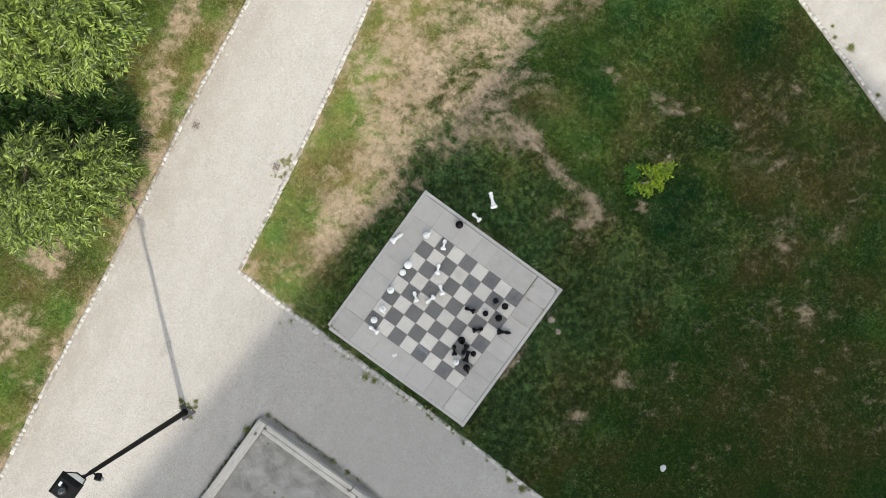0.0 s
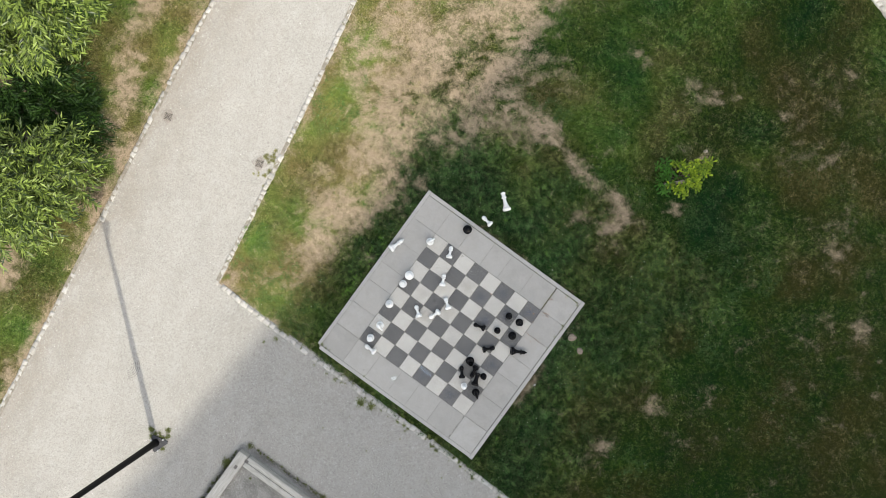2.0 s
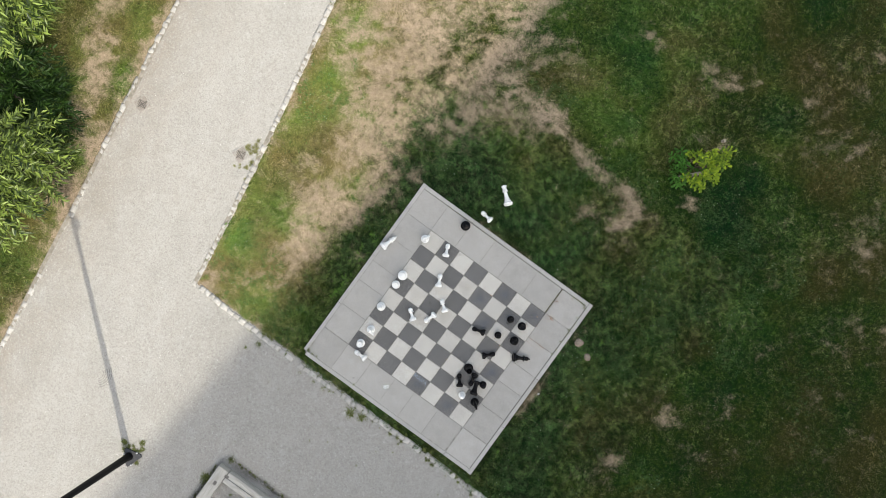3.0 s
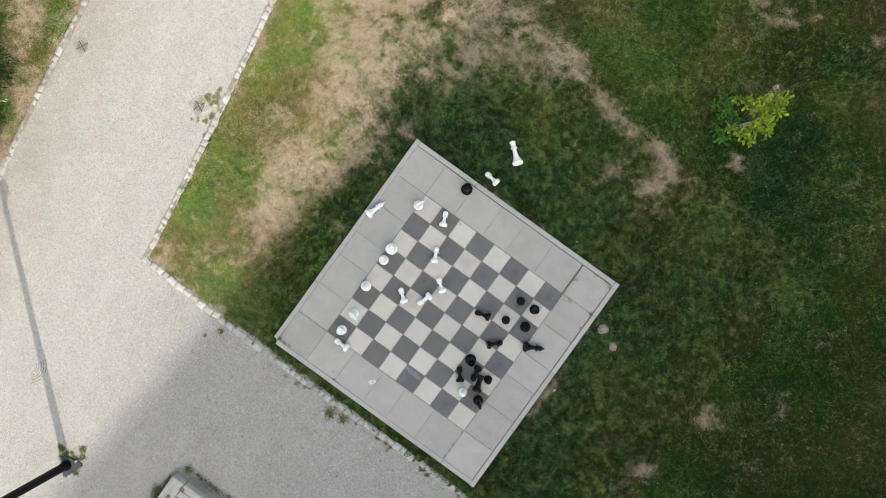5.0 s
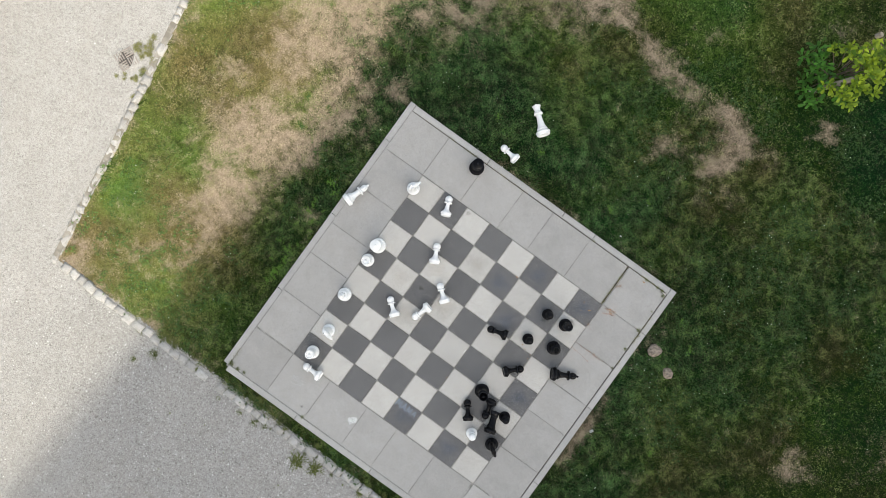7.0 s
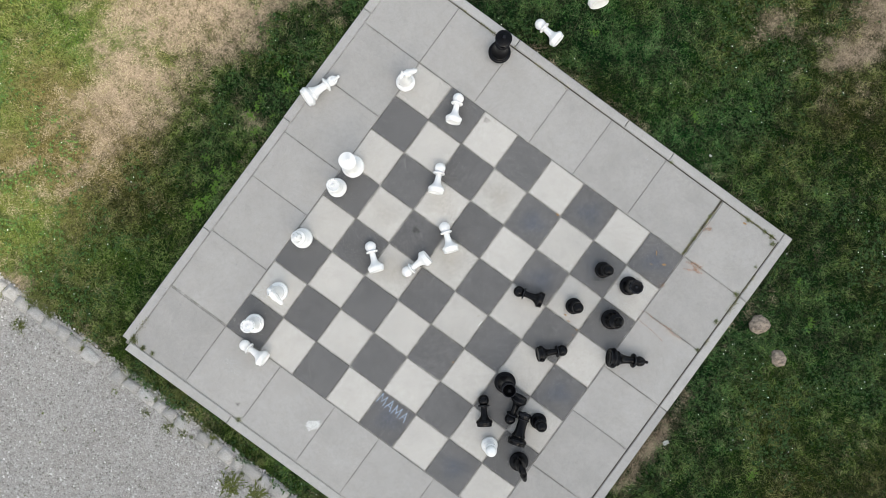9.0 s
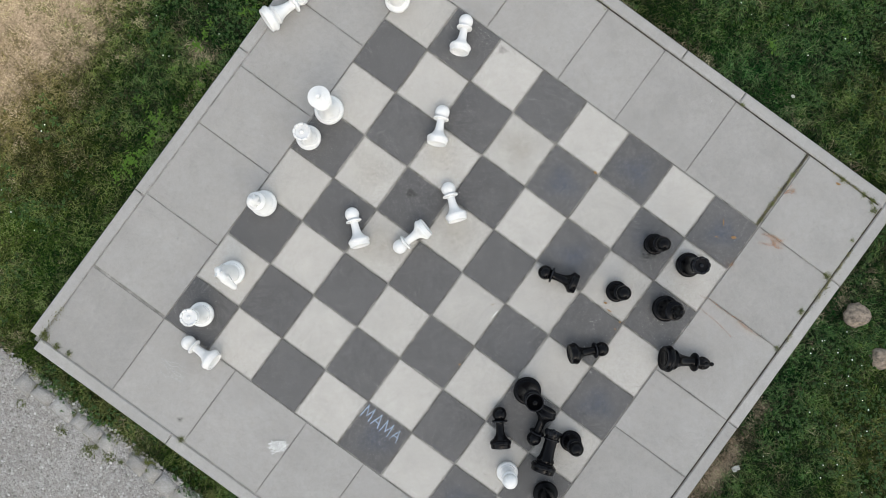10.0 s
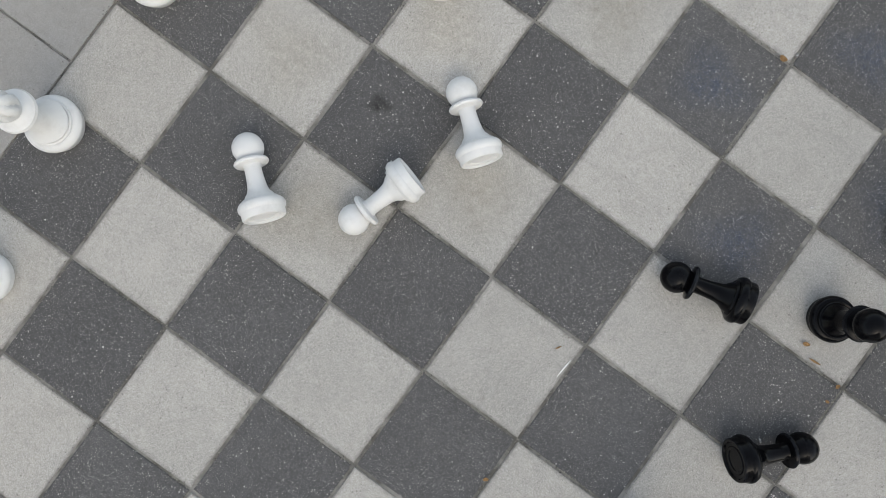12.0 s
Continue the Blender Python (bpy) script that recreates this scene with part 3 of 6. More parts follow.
def smudge_material(name, color, most):
    """Rubbed-in chalk dust or dirt that thins out towards its rim."""
    n = Nodes(name, 0.95, spec=0.05)
    clear = n.add("ShaderNodeBsdfTransparent")
    both = n.add("ShaderNodeMixShader")
    n.wire(n.math("MULTIPLY", n.math("MULTIPLY", n.attribute("fade"), most), n.step(n.noise(45, 4, 0.7), 0.3, 0.7)), both.inputs[0])
    n.tree.links.new(clear.outputs[0], both.inputs[1])
    n.tree.links.new(n.bsdf.outputs[0], both.inputs[2])
    n.tree.links.new(both.outputs[0], n.tree.nodes["Material Output"].inputs[0])
    return n.done(color)


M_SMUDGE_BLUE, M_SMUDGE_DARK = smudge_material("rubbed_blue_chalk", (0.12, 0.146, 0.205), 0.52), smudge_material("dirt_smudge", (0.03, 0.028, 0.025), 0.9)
M_SMUDGE_RUST, M_SMUDGE_TAN = smudge_material("rubbed_rust", (0.42, 0.18, 0.06), 0.6), smudge_material("sandy_dirt", (0.42, 0.37, 0.28), 0.30)
M_SMUDGE_WHITE = smudge_material("dried_dropping", (0.72, 0.71, 0.68), 1.0)


# ---- ground ----
GROUND, LAWN_TOP = -0.055, -0.05


def build_ground():
    """One sheet: a fine middle that rolls slightly, and a plain rest to the horizon."""
    xs, ys = np.arange(-15, 13.01, 0.125), np.arange(-12, 14.01, 0.125)
    gx, gy = np.meshgrid(xs, ys, indexing="ij")
    x, y = gx.ravel(), gy.ravel()
    lawn = on_lawn(x, y)
    z = GROUND + np.where(lawn, 0.016 * (fbm(x, y, 0.8, 3) - 0.5) + 0.003, -0.02)
    nx, ny = len(xs), len(ys)
    k = np.arange(nx * ny).reshape(nx, ny)
    faces = np.stack([k[:-1, :-1], k[1:, :-1], k[1:, 1:], k[:-1, 1:]], -1).reshape(-1, 4)
    verts = np.stack([x, y, z], -1)
    far = 900.0
    ring = np.array([(-far, -far), (far, -far), (far, far), (-far, far), (-15, -12), (13, -12), (13, 14), (-15, 14)])
    base = len(verts)
    verts = np.vstack([verts, np.c_[ring, np.full(8, GROUND - 0.02)]])
    outer = np.array([(0, 1, 5, 4), (1, 2, 6, 5), (2, 3, 7, 6), (3, 0, 4, 7)]) + base
    d = np.r_[dryness(x, y, 0.0), np.full(8, 0.15)]
    # soil tone lowered to stand in for the shade under the blades
    mesh = raw_mesh("ground", verts, np.vstack([faces, outer]), {"dry": d, "tone": np.clip(0.55 * grass_tone(verts[:, 0], verts[:, 1]) - 0.02, 0, 1), "lush": np.clip(richness(verts[:, 0], verts[:, 1]), 0, 1)})
    mesh.shade_smooth()
    ob = link("ground", mesh, M_SOIL)
    tagged(ob, "sun-parched park lawn soil with straw and bare patches", "ground", kind="structure")


build_ground()


def sheet(name, outline, z, material, label):
    bm = bmesh.new()
    bm.faces.new([bm.verts.new((x, y, z)) for x, y in outline])
    bmesh.ops.triangulate(bm, faces=bm.faces[:])
    ob = part(name, bm, material, flat=True)
    return tagged(ob, label, "path", kind="structure")


PATH_Z = -0.048
sheet("gravel_path", [(left_kerb(60) - 0.025, 60), (left_kerb(-60) - 0.025, -60), (60, -60), (60, low_kerb(60) + 0.025), (right_kerb(-1.9) + 0.025, low_kerb(-3.9) + 0.025), (right_kerb(2.5) + 0.025, 2.5), (right_kerb(6) + 0.025, 6), (right_kerb(60), 60)],
      PATH_Z, M_GRAVEL, "pale crushed-gravel path and yard beside the lawn")
sheet("gravel_road", [(-20, far_kerb(-20)), (60, far_kerb(60)), (60, 60), (-8, 60)], PATH_Z, M_GRAVEL, "pale gravel way along the far lawn edge")


def scatter_pebbles():
    """Loose stones on the gravel, thickest by the board where the camera comes low."""
    pts = []
    for x0, x1, y0, y1, per in ((-7.2, 4.5, -9.0, 5.0, 6800), (-3.6, 3.2, -4.2, -1.9, 9000), (2.0, 6.5, 8.0, 11.0, 900)):
        n = int((x1 - x0) * (y1 - y0) * per)
        q = np.c_[RNG.uniform(x0, x1, n), RNG.uniform(y0, y1, n)]
        away = np.hypot((q[:, 0] + 0.6) / 2.6, (q[:, 1] + 2.4) / 1.1)
        share = 0.10 + 0.90 * np.exp(-np.maximum(0, away - 0.55) ** 2 / 0.5)
        share = np.maximum(share, 0.45 * np.exp(-np.abs(q[:, 0] - left_kerb(q[:, 1])) / 0.3))
        share = np.maximum(share, 0.35 * np.exp(-np.abs(q[:, 0] - right_kerb(q[:, 1])) / 0.15))
        share = np.maximum(share, 0.7 * np.exp(-(np.hypot(q[:, 0] + 3.0, q[:, 1] + 4.95) / 0.4) ** 2))
        pts.append(q[RNG.random(n) < share * (0.35 + 0.9 * fbm(q[:, 0], q[:, 1], 0.7, 50))])
    p = np.vstack(pts)
    x, y = p.T
    yard = (y < low_kerb(x) + 0.06) & (x > left_kerb(y) + 0.05)
    way = (x > left_kerb(y) + 0.05) & (x < right_kerb(y) - 0.05)
    bed = (x > -1.76) & (y < -4.05)
    p = p[(yard | way | (y > far_kerb(x) + 0.05)) & ~bed]
    n = len(p)
    shape = np.array([(1, 0, 0), (0.2, 1, 0.1), (-0.9, 0.3, 0), (-0.2, -1, 0.1), (0.1, 0, 0.45), (0, 0.1, -0.5)])
    tri = np.array([(0, 1, 4), (1, 2, 4), (2, 3, 4), (3, 0, 4)])
    size = 0.0025 + 0.0075 * RNG.random(n) ** 2.3
    a = RNG.uniform(0, 6.28, n)
    v = shape[None] * size[:, None, None] * (1 + 0.35 * RNG.normal(size=(n, 6, 3)))
    ca, sa = np.cos(a)[:, None], np.sin(a)[:, None]
    v = np.stack([v[..., 0] * ca - v[..., 1] * sa, v[..., 0] * sa + v[..., 1] * ca, v[..., 2]], -1)
    v[..., 0] += p[:, :1]
    v[..., 1] += p[:, 1:]
    v[..., 2] += PATH_Z + size[:, None] * 0.25
    faces = (tri[None] + 6 * np.arange(n)[:, None, None]).reshape(-1, 3)
    ob = link("pebbles", raw_mesh("pebbles", v.reshape(-1, 3), faces), M_PEBBLE)
    tagged(ob, "loose pale pebbles strewn over the gravel", "gravel", kind="stuff")


scatter_pebbles()


def grow_grass():
    """Blades of lawn grass, mostly pressed flat: jointed and thick by the board, simple and thinner away from it."""
    zones = ((-3.8, 3.7, -2.05, 3.7, 20000, 1.0), (-6, 10, -2.1, 10.5, 5600, 1.9), (-9.6, -5.2, -9.5, 4.5, 5200, 1.9))
    pts, big = [], []
    for x0, x1, y0, y1, per, scale in zones:
        n = int((x1 - x0) * (y1 - y0) * per)
        pts.append(np.c_[RNG.uniform(x0, x1, n), RNG.uniform(y0, y1, n)])
        big.append(np.full(n, scale))
    p, scale = np.vstack(pts), np.concatenate(big)
    near = (p[:, 0] > -3.8) & (p[:, 0] < 3.7) & (p[:, 1] < 3.7)
    keep = on_lawn(p[:, 0], p[:, 1]) & ~(near & (scale > 1.2))
    c, s = math.cos(radians(36)), math.sin(radians(36))
    u, v = c * (p[:, 0] + 0.8) + s * (p[:, 1] - 1), c * (p[:, 1] - 1) - s * (p[:, 0] + 0.8)
    keep &= (np.abs(u) < 10.2) & (np.abs(v) < 6.2)  # the stretch of lawn round the paving
    p, scale = p[keep], scale[keep]
    d = dryness(p[:, 0], p[:, 1])
    clump = fbm(p[:, 0], p[:, 1], 0.09, 61, 3)
    keep = RNG.random(len(p)) > smooth(0.7, 1.0, d) * 0.3 + 0.55 * smooth(0.52, 0.30, clump)
    p, scale, d, clump = p[keep], scale[keep], d[keep], clump[keep]
    n = len(p)
    deep, thin = lush(p[:, 0], p[:, 1]), olive(p[:, 0], p[:, 1])
    long = (0.016 + 0.024 * RNG.random(n) ** 1.4) * (1 - 0.40 * d) * (0.90 + 0.10 * scale) * (0.5 + clump) * (1 + 0.35 * deep)
    width = np.where(scale > 1.2, 1.0, 1.35) * (0.0008 + 0.0009 * RNG.random(n)) * (1 + 2.0 * (scale - 1)) * (1 - 0.25 * d)
    a, rise = RNG.uniform(0, 6.283, n), RNG.uniform(0.25, 0.95, n)
    across = np.c_[-np.sin(a), np.cos(a)] * width[:, None]
    along = np.c_[np.cos(a), np.sin(a)]
    bend = (np.c_[-np.sin(a), np.cos(a)] * RNG.normal(0, 0.14, n)[:, None]) * long[:, None]
    z0 = np.full(n, GROUND - 0.002)
    flat = np.sqrt(1 - rise**2)
    mid = p + along * (long * flat * 0.45)[:, None]
    tip = p + along * (long * (0.5 + 0.5 * flat))[:, None] + bend
    zm, zt = GROUND + long * rise * 0.62, GROUND + long * rise * 0.75
    patch = fbm(p[:, 0], p[:, 1], 0.05, 101, 2)
    tone = grass_tone(p[:, 0], p[:, 1]) + 0.30 * d + np.where(scale > 1.2, 1.1, 1.1) * (RNG.random(n) - 0.5) + np.where(scale > 1.2, 1.7, 1.8) * (patch - 0.5) + 1.0 * (clump - 0.5)
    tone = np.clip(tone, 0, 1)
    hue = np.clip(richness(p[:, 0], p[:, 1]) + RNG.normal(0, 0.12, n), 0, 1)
    dead = RNG.random(n) + 0.8 * (fbm(p[:, 0], p[:, 1], 0.06, 121, 2) - 0.5) < d + 0.05 * thin - 0.02 * deep
    fine = np.where(dead, RNG.uniform(0.6, 1.0, n) * (0.4 + 0.6 * smooth(0.1, 0.45, d)), RNG.uniform(0.0, 0.2, n) + 0.25 * d)
    jointed = scale < 1.2
    for name, pick in (("grass", jointed), ("far_grass", ~jointed)):
        k = np.flatnonzero(pick)
        low1, low2 = np.c_[p[k] - across[k], z0[k]], np.c_[p[k] + across[k], z0[k]]
        top = np.c_[tip[k], zt[k]]
        if name == "grass":
            m1, m2 = np.c_[mid[k] - across[k], zm[k]], np.c_[mid[k] + across[k], zm[k]]
            v = np.stack([(low1 + low2) / 2, m2, m1, top], 1).reshape(-1, 3)
            faces = (np.array([(0, 1, 2), (2, 1, 3)])[None] + 4 * np.arange(len(k))[:, None, None]).reshape(-1, 3)
            each = 4
        else:
            v = np.stack([low1, low2, top], 1).reshape(-1, 3)
            faces, each = np.arange(3 * len(k)).reshape(-1, 3), 3
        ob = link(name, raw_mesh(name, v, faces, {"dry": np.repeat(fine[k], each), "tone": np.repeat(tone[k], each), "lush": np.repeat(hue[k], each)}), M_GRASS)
        tagged(ob, "short patchy lawn grass, green and straw-coloured", "grass", kind="stuff")


grow_grass()


def grow_clover():
    """Small round leaflets of clover and a few white flower heads among the grass."""
    p = np.vstack([np.c_[RNG.uniform(-5, 4.5, 120000), RNG.uniform(-2.1, 4.5, 120000)], np.c_[RNG.uniform(-6, 10, 60000), RNG.uniform(-2.1, 10, 60000)],
                   np.c_[RNG.uniform(-9, -5.5, 24000), RNG.uniform(-9, 4, 24000)]])
    x, y = p.T
    d = dryness(x, y)
    deep = lush(x, y)
    patch = np.maximum(0.9 * smooth(0.47, 0.62, fbm(x, y, 0.9, 81)), np.where(y < 1.9, 1.0, 0.45) * deep)
    patch = np.where((y < -1.76) & (x > -1.6) & (x < 3.0), 0.8, patch) * smooth(0.35, 0.55, fbm(x, y, 0.16, 83, 2))
    keep = on_lawn(x, y) & (RNG.random(len(p)) < patch * (1 - smooth(0.15, 0.5, d)))
    p, d = p[keep], d[keep]
    turn = RNG.uniform(0, 6.28, len(p))
    p = np.vstack([p + 0.0052 * np.c_[np.cos(turn + k), np.sin(turn + k)] for k in (0, 2.09, 4.19)])
    d = np.tile(d, 3)
    n = len(p)
    size = RNG.uniform(0.0038, 0.0068, n)
    a = RNG.uniform(0, 6.28, n)
    ring = np.array([(math.cos(k * 0.4 * math.pi), math.sin(k * 0.4 * math.pi) * 0.85) for k in range(5)])
    ca, sa = np.cos(a)[:, None], np.sin(a)[:, None]
    x = p[:, :1] + size[:, None] * (ring[:, 0] * ca - ring[:, 1] * sa)
    y = p[:, 1:] + size[:, None] * (ring[:, 0] * sa + ring[:, 1] * ca)
    tilt = RNG.normal(0, 0.35, (n, 2))
    z = GROUND + 0.022 + 0.018 * RNG.random((n, 1)) + (x - p[:, :1]) * tilt[:, :1] + (y - p[:, 1:]) * tilt[:, 1:]
    v = np.stack([x, y, z], -1).reshape(-1, 3)
    faces = np.arange(5 * n).reshape(-1, 5)
    # clover takes the same painted sunlight beside the path
    ob = link("clover", raw_mesh("clover", v, faces, {"dry": np.repeat(d * 0.4, 5), "tone": np.repeat((0.15 + 0.85 * RNG.random(n)) * (0.30 + 0.50 * np.clip(sunlit_lift(p[:, 0], p[:, 1]), 0, 1)), 5)}), M_CLOVER)
    tagged(ob, "low green clover leaves in the lawn", "clover", kind="stuff")
    f = RNG.permutation(n)[:600]  # flower heads
    ring = np.array([(math.cos(k * math.pi / 3), math.sin(k * math.pi / 3)) for k in range(6)])
    s = RNG.uniform(0.002, 0.0045, 600)[:, None]
    v = np.stack([p[f, :1] + s * ring[:, 0], p[f, 1:] + s * ring[:, 1], np.full((600, 6), GROUND + 0.048)], -1).reshape(-1, 3)
    top = np.c_[p[f], np.full(600, GROUND + 0.055)]
    verts = np.vstack([v, top])
    k = np.arange(600)[:, None]
    tri = np.stack([np.stack([6 * k + j, 6 * k + (j + 1) % 6, 3600 + k], -1) for j in range(6)], 1).reshape(-1, 3)
    ob = link("clover_flowers", raw_mesh("clover_flowers", verts, tri), M_PETAL)
    tagged(ob, "tiny white clover flower heads in the lawn", "flowers", kind="stuff")


grow_clover()


# ---- the shading house, behind the lawn ----
def build_house():
    """A long tall block whose roof edge shades the board; it stands clear of the lawn."""
    height = 28.0
    house = holder("apartment_building", pose(17.47, -60.2, 0, 0, 0, -4.9))
    part("wall", box_bm(14, 100, height - 0.6, 0.0, pose(7, 0, (height - 0.6) / 2 - 0.06)), M_PLASTER, house, flat=True)
    part("roof", box_bm(14.5, 100.5, 0.6, 0.05, pose(7.25 - 0.25, 0, height - 0.3)), M_ROOF, house, flat=True)
    pane = box_bm(0.1, 1.3, 1.5, 0.0)
    win = part("window", pane, M_GLASS, house, flat=True)
    win.matrix_basis = pose(-0.02, -46, 2)
    frame_ob = part("frame", join_bm(box_bm(0.16, 1.5, 0.1, 0.01, pose(0, 0, 0.8)), box_bm(0.16, 1.5, 0.1, 0.01, pose(0, 0, -0.8)),
                    box_bm(0.16, 0.1, 1.5, 0.01, pose(0, 0.7, 0)), box_bm(0.16, 0.1, 1.5, 0.01, pose(0, -0.7, 0))), M_OPAL, win)
    for storey in range(8):
        for bay in range(24):
            if storey == 0 and bay == 0:
                continue
            w = win.copy()
            scene.collection.objects.link(w)
            w.matrix_basis = pose(-0.02, -46 + 4.0 * bay, 2 + 3.2 * storey)
            g = frame_ob.copy()
            scene.collection.objects.link(g)
            g.parent = w
    tagged(house, "tall pale rendered apartment block with rows of windows", "building")


build_house()


# ---- chess board paving ----
def slab_mesh(name, sx, sy, thick, chamfer, seed):
    rnd = random.Random(seed)
    bm = box_bm(sx, sy, thick)
    bmesh.ops.bevel(bm, geom=[e for e in bm.edges if all(v.co.z > 0 for v in e.verts)], offset=chamfer, segments=1, affect="EDGES")
    for v in bm.verts:
        v.co += Vector((rnd.uniform(-1, 1), rnd.uniform(-1, 1), 0)) * 0.0008
        v.co.z -= thick / 2
    mesh = bpy.data.meshes.new(name)
    bmesh.ops.recalc_face_normals(bm, faces=bm.faces)
    bm.to_mesh(mesh)
    bm.free()
    return mesh


def build_board():
    board = holder("chess_board")
    tagged(board, "paved outdoor chess board of light and dark concrete squares with a slab border", "chess board", kind="structure")
    part("bed", box_bm(2.42, 2.412, 0.045, 0.0, pose(0.010, -0.006, -0.025)), M_JOINT, board, "sand-filled joints", flat=True)
    part("border_bed", box_bm(3.49, 3.47, 0.04, 0.0, pose(0.017, -0.008, -0.0248)), M_JOINT_DARK, board, "dark dirt in the slab joints", flat=True)
    for sx, sy, x, y in ((3.40, 0.007, 0, 1.7015), (0.006, 3.40, 1.7262, 0), (0.012, 0.50, 1.208, 1.45)):
        part("joint_soil", box_bm(sx, sy, 0.012, 0.0, pose(x, y, -0.0066 + 0.0005 * (sx > 1))), M_JOINT_SOIL, board, "dark damp soil in an open joint", flat=True)
    rnd = random.Random(3)
    meshes = {}
    for material, key in ((M_LIGHT, 1), (M_DARK, 0)):
        for k in range(4):
            mesh = slab_mesh("square_tile", 0.2958, 0.2958, 0.04, 0.003, 10 * key + k)
            mesh.materials.append(material)
            meshes[key, k] = mesh
    for i in range(8):
        for j in range(8):
            ob = link("square_tile", meshes[(i + j) % 2, rnd.randrange(4)], None, board)
            ob.matrix_basis = pose(-1.2 + (i + 0.5) * 0.3026, 1.2 - (7.5 - j) * 0.3014, rnd.uniform(-0.0015, 0.0015), rnd.uniform(-0.15, 0.15), rnd.uniform(-0.15, 0.15), 90 * rnd.randrange(4) + rnd.uniform(-0.15, 0.15))
    cuts = {"near": (-1.7, -1.2, -0.7, -0.2, 0.2, 0.7, 1.2, 1.7), "far": (-1.7, -1.2, -0.7, -0.2, 0.2, 0.7, 1.2, 1.7), "side": (-1.2, -0.7, -0.2, 0.2, 0.7, 1.2)}
    slabs = []
    for key, y in (("near", -1.45), ("far", 1.45)):
        for a, b in zip(cuts[key], cuts[key][1:]):
            slabs.append(((a + b) / 2, y, b - a, 0.5))
    for a, b in zip(cuts["side"], cuts["side"][1:]):
        slabs += [(-1.45, (a + b) / 2, 0.5, b - a), (1.45, (a + b) / 2, 0.5, b - a)]
    cache = {}
    for n, (x, y, sx, sy) in enumerate(slabs):
        key = (round(sx, 2), round(sy, 2))
        if key not in cache:
            cache[key] = slab_mesh("border_slab", sx - 0.0048, sy - 0.0048, 0.05, 0.0016, 77 + len(cache))
            cache[key].materials.append(M_SLAB)
        x += 0.023 if x > 1.2 else 0.0
        y -= 0.012 if y < -1.2 else 0.0
        ob = link("border_slab", cache[key], None, board)
        ob.matrix_basis = pose(x, y, rnd.uniform(-0.002, 0.001), rnd.uniform(-0.12, 0.12), rnd.uniform(-0.12, 0.12), rnd.uniform(-0.06, 0.06))
    rails = (((-1.702, -0.700, 0.303, 0.715, 1.728), 1.742, 0), ((-1.722, -0.720, 0.283, 1.283, 1.782), -1.738, 1),
             ((-1.700, -0.777, 0.223, 1.223, 1.732), -1.751, 0), ((-1.795, -0.803, 0.199, 1.200, 1.782), 1.765, 1))
    stones = {}
    for joints, off, upright in rails:
        for a, b in zip(joints, joints[1:]):
            key = round(b - a, 2)
            if key not in stones:
                stones[key] = slab_mesh("edging_stone", b - a - 0.004, 0.070, 0.16, 0.006, 5 + len(stones))
                stones[key].materials.append(M_EDGE)
            ob = link("edging_stone", stones[key], None, board)
            spot = (off, (a + b) / 2) if upright else ((a + b) / 2, off)
            ob.matrix_basis = pose(*spot, 0.001 + rnd.uniform(-0.003, 0.003), 0, 0, 90 * upright + rnd.uniform(-0.12, 0.12))


build_board()


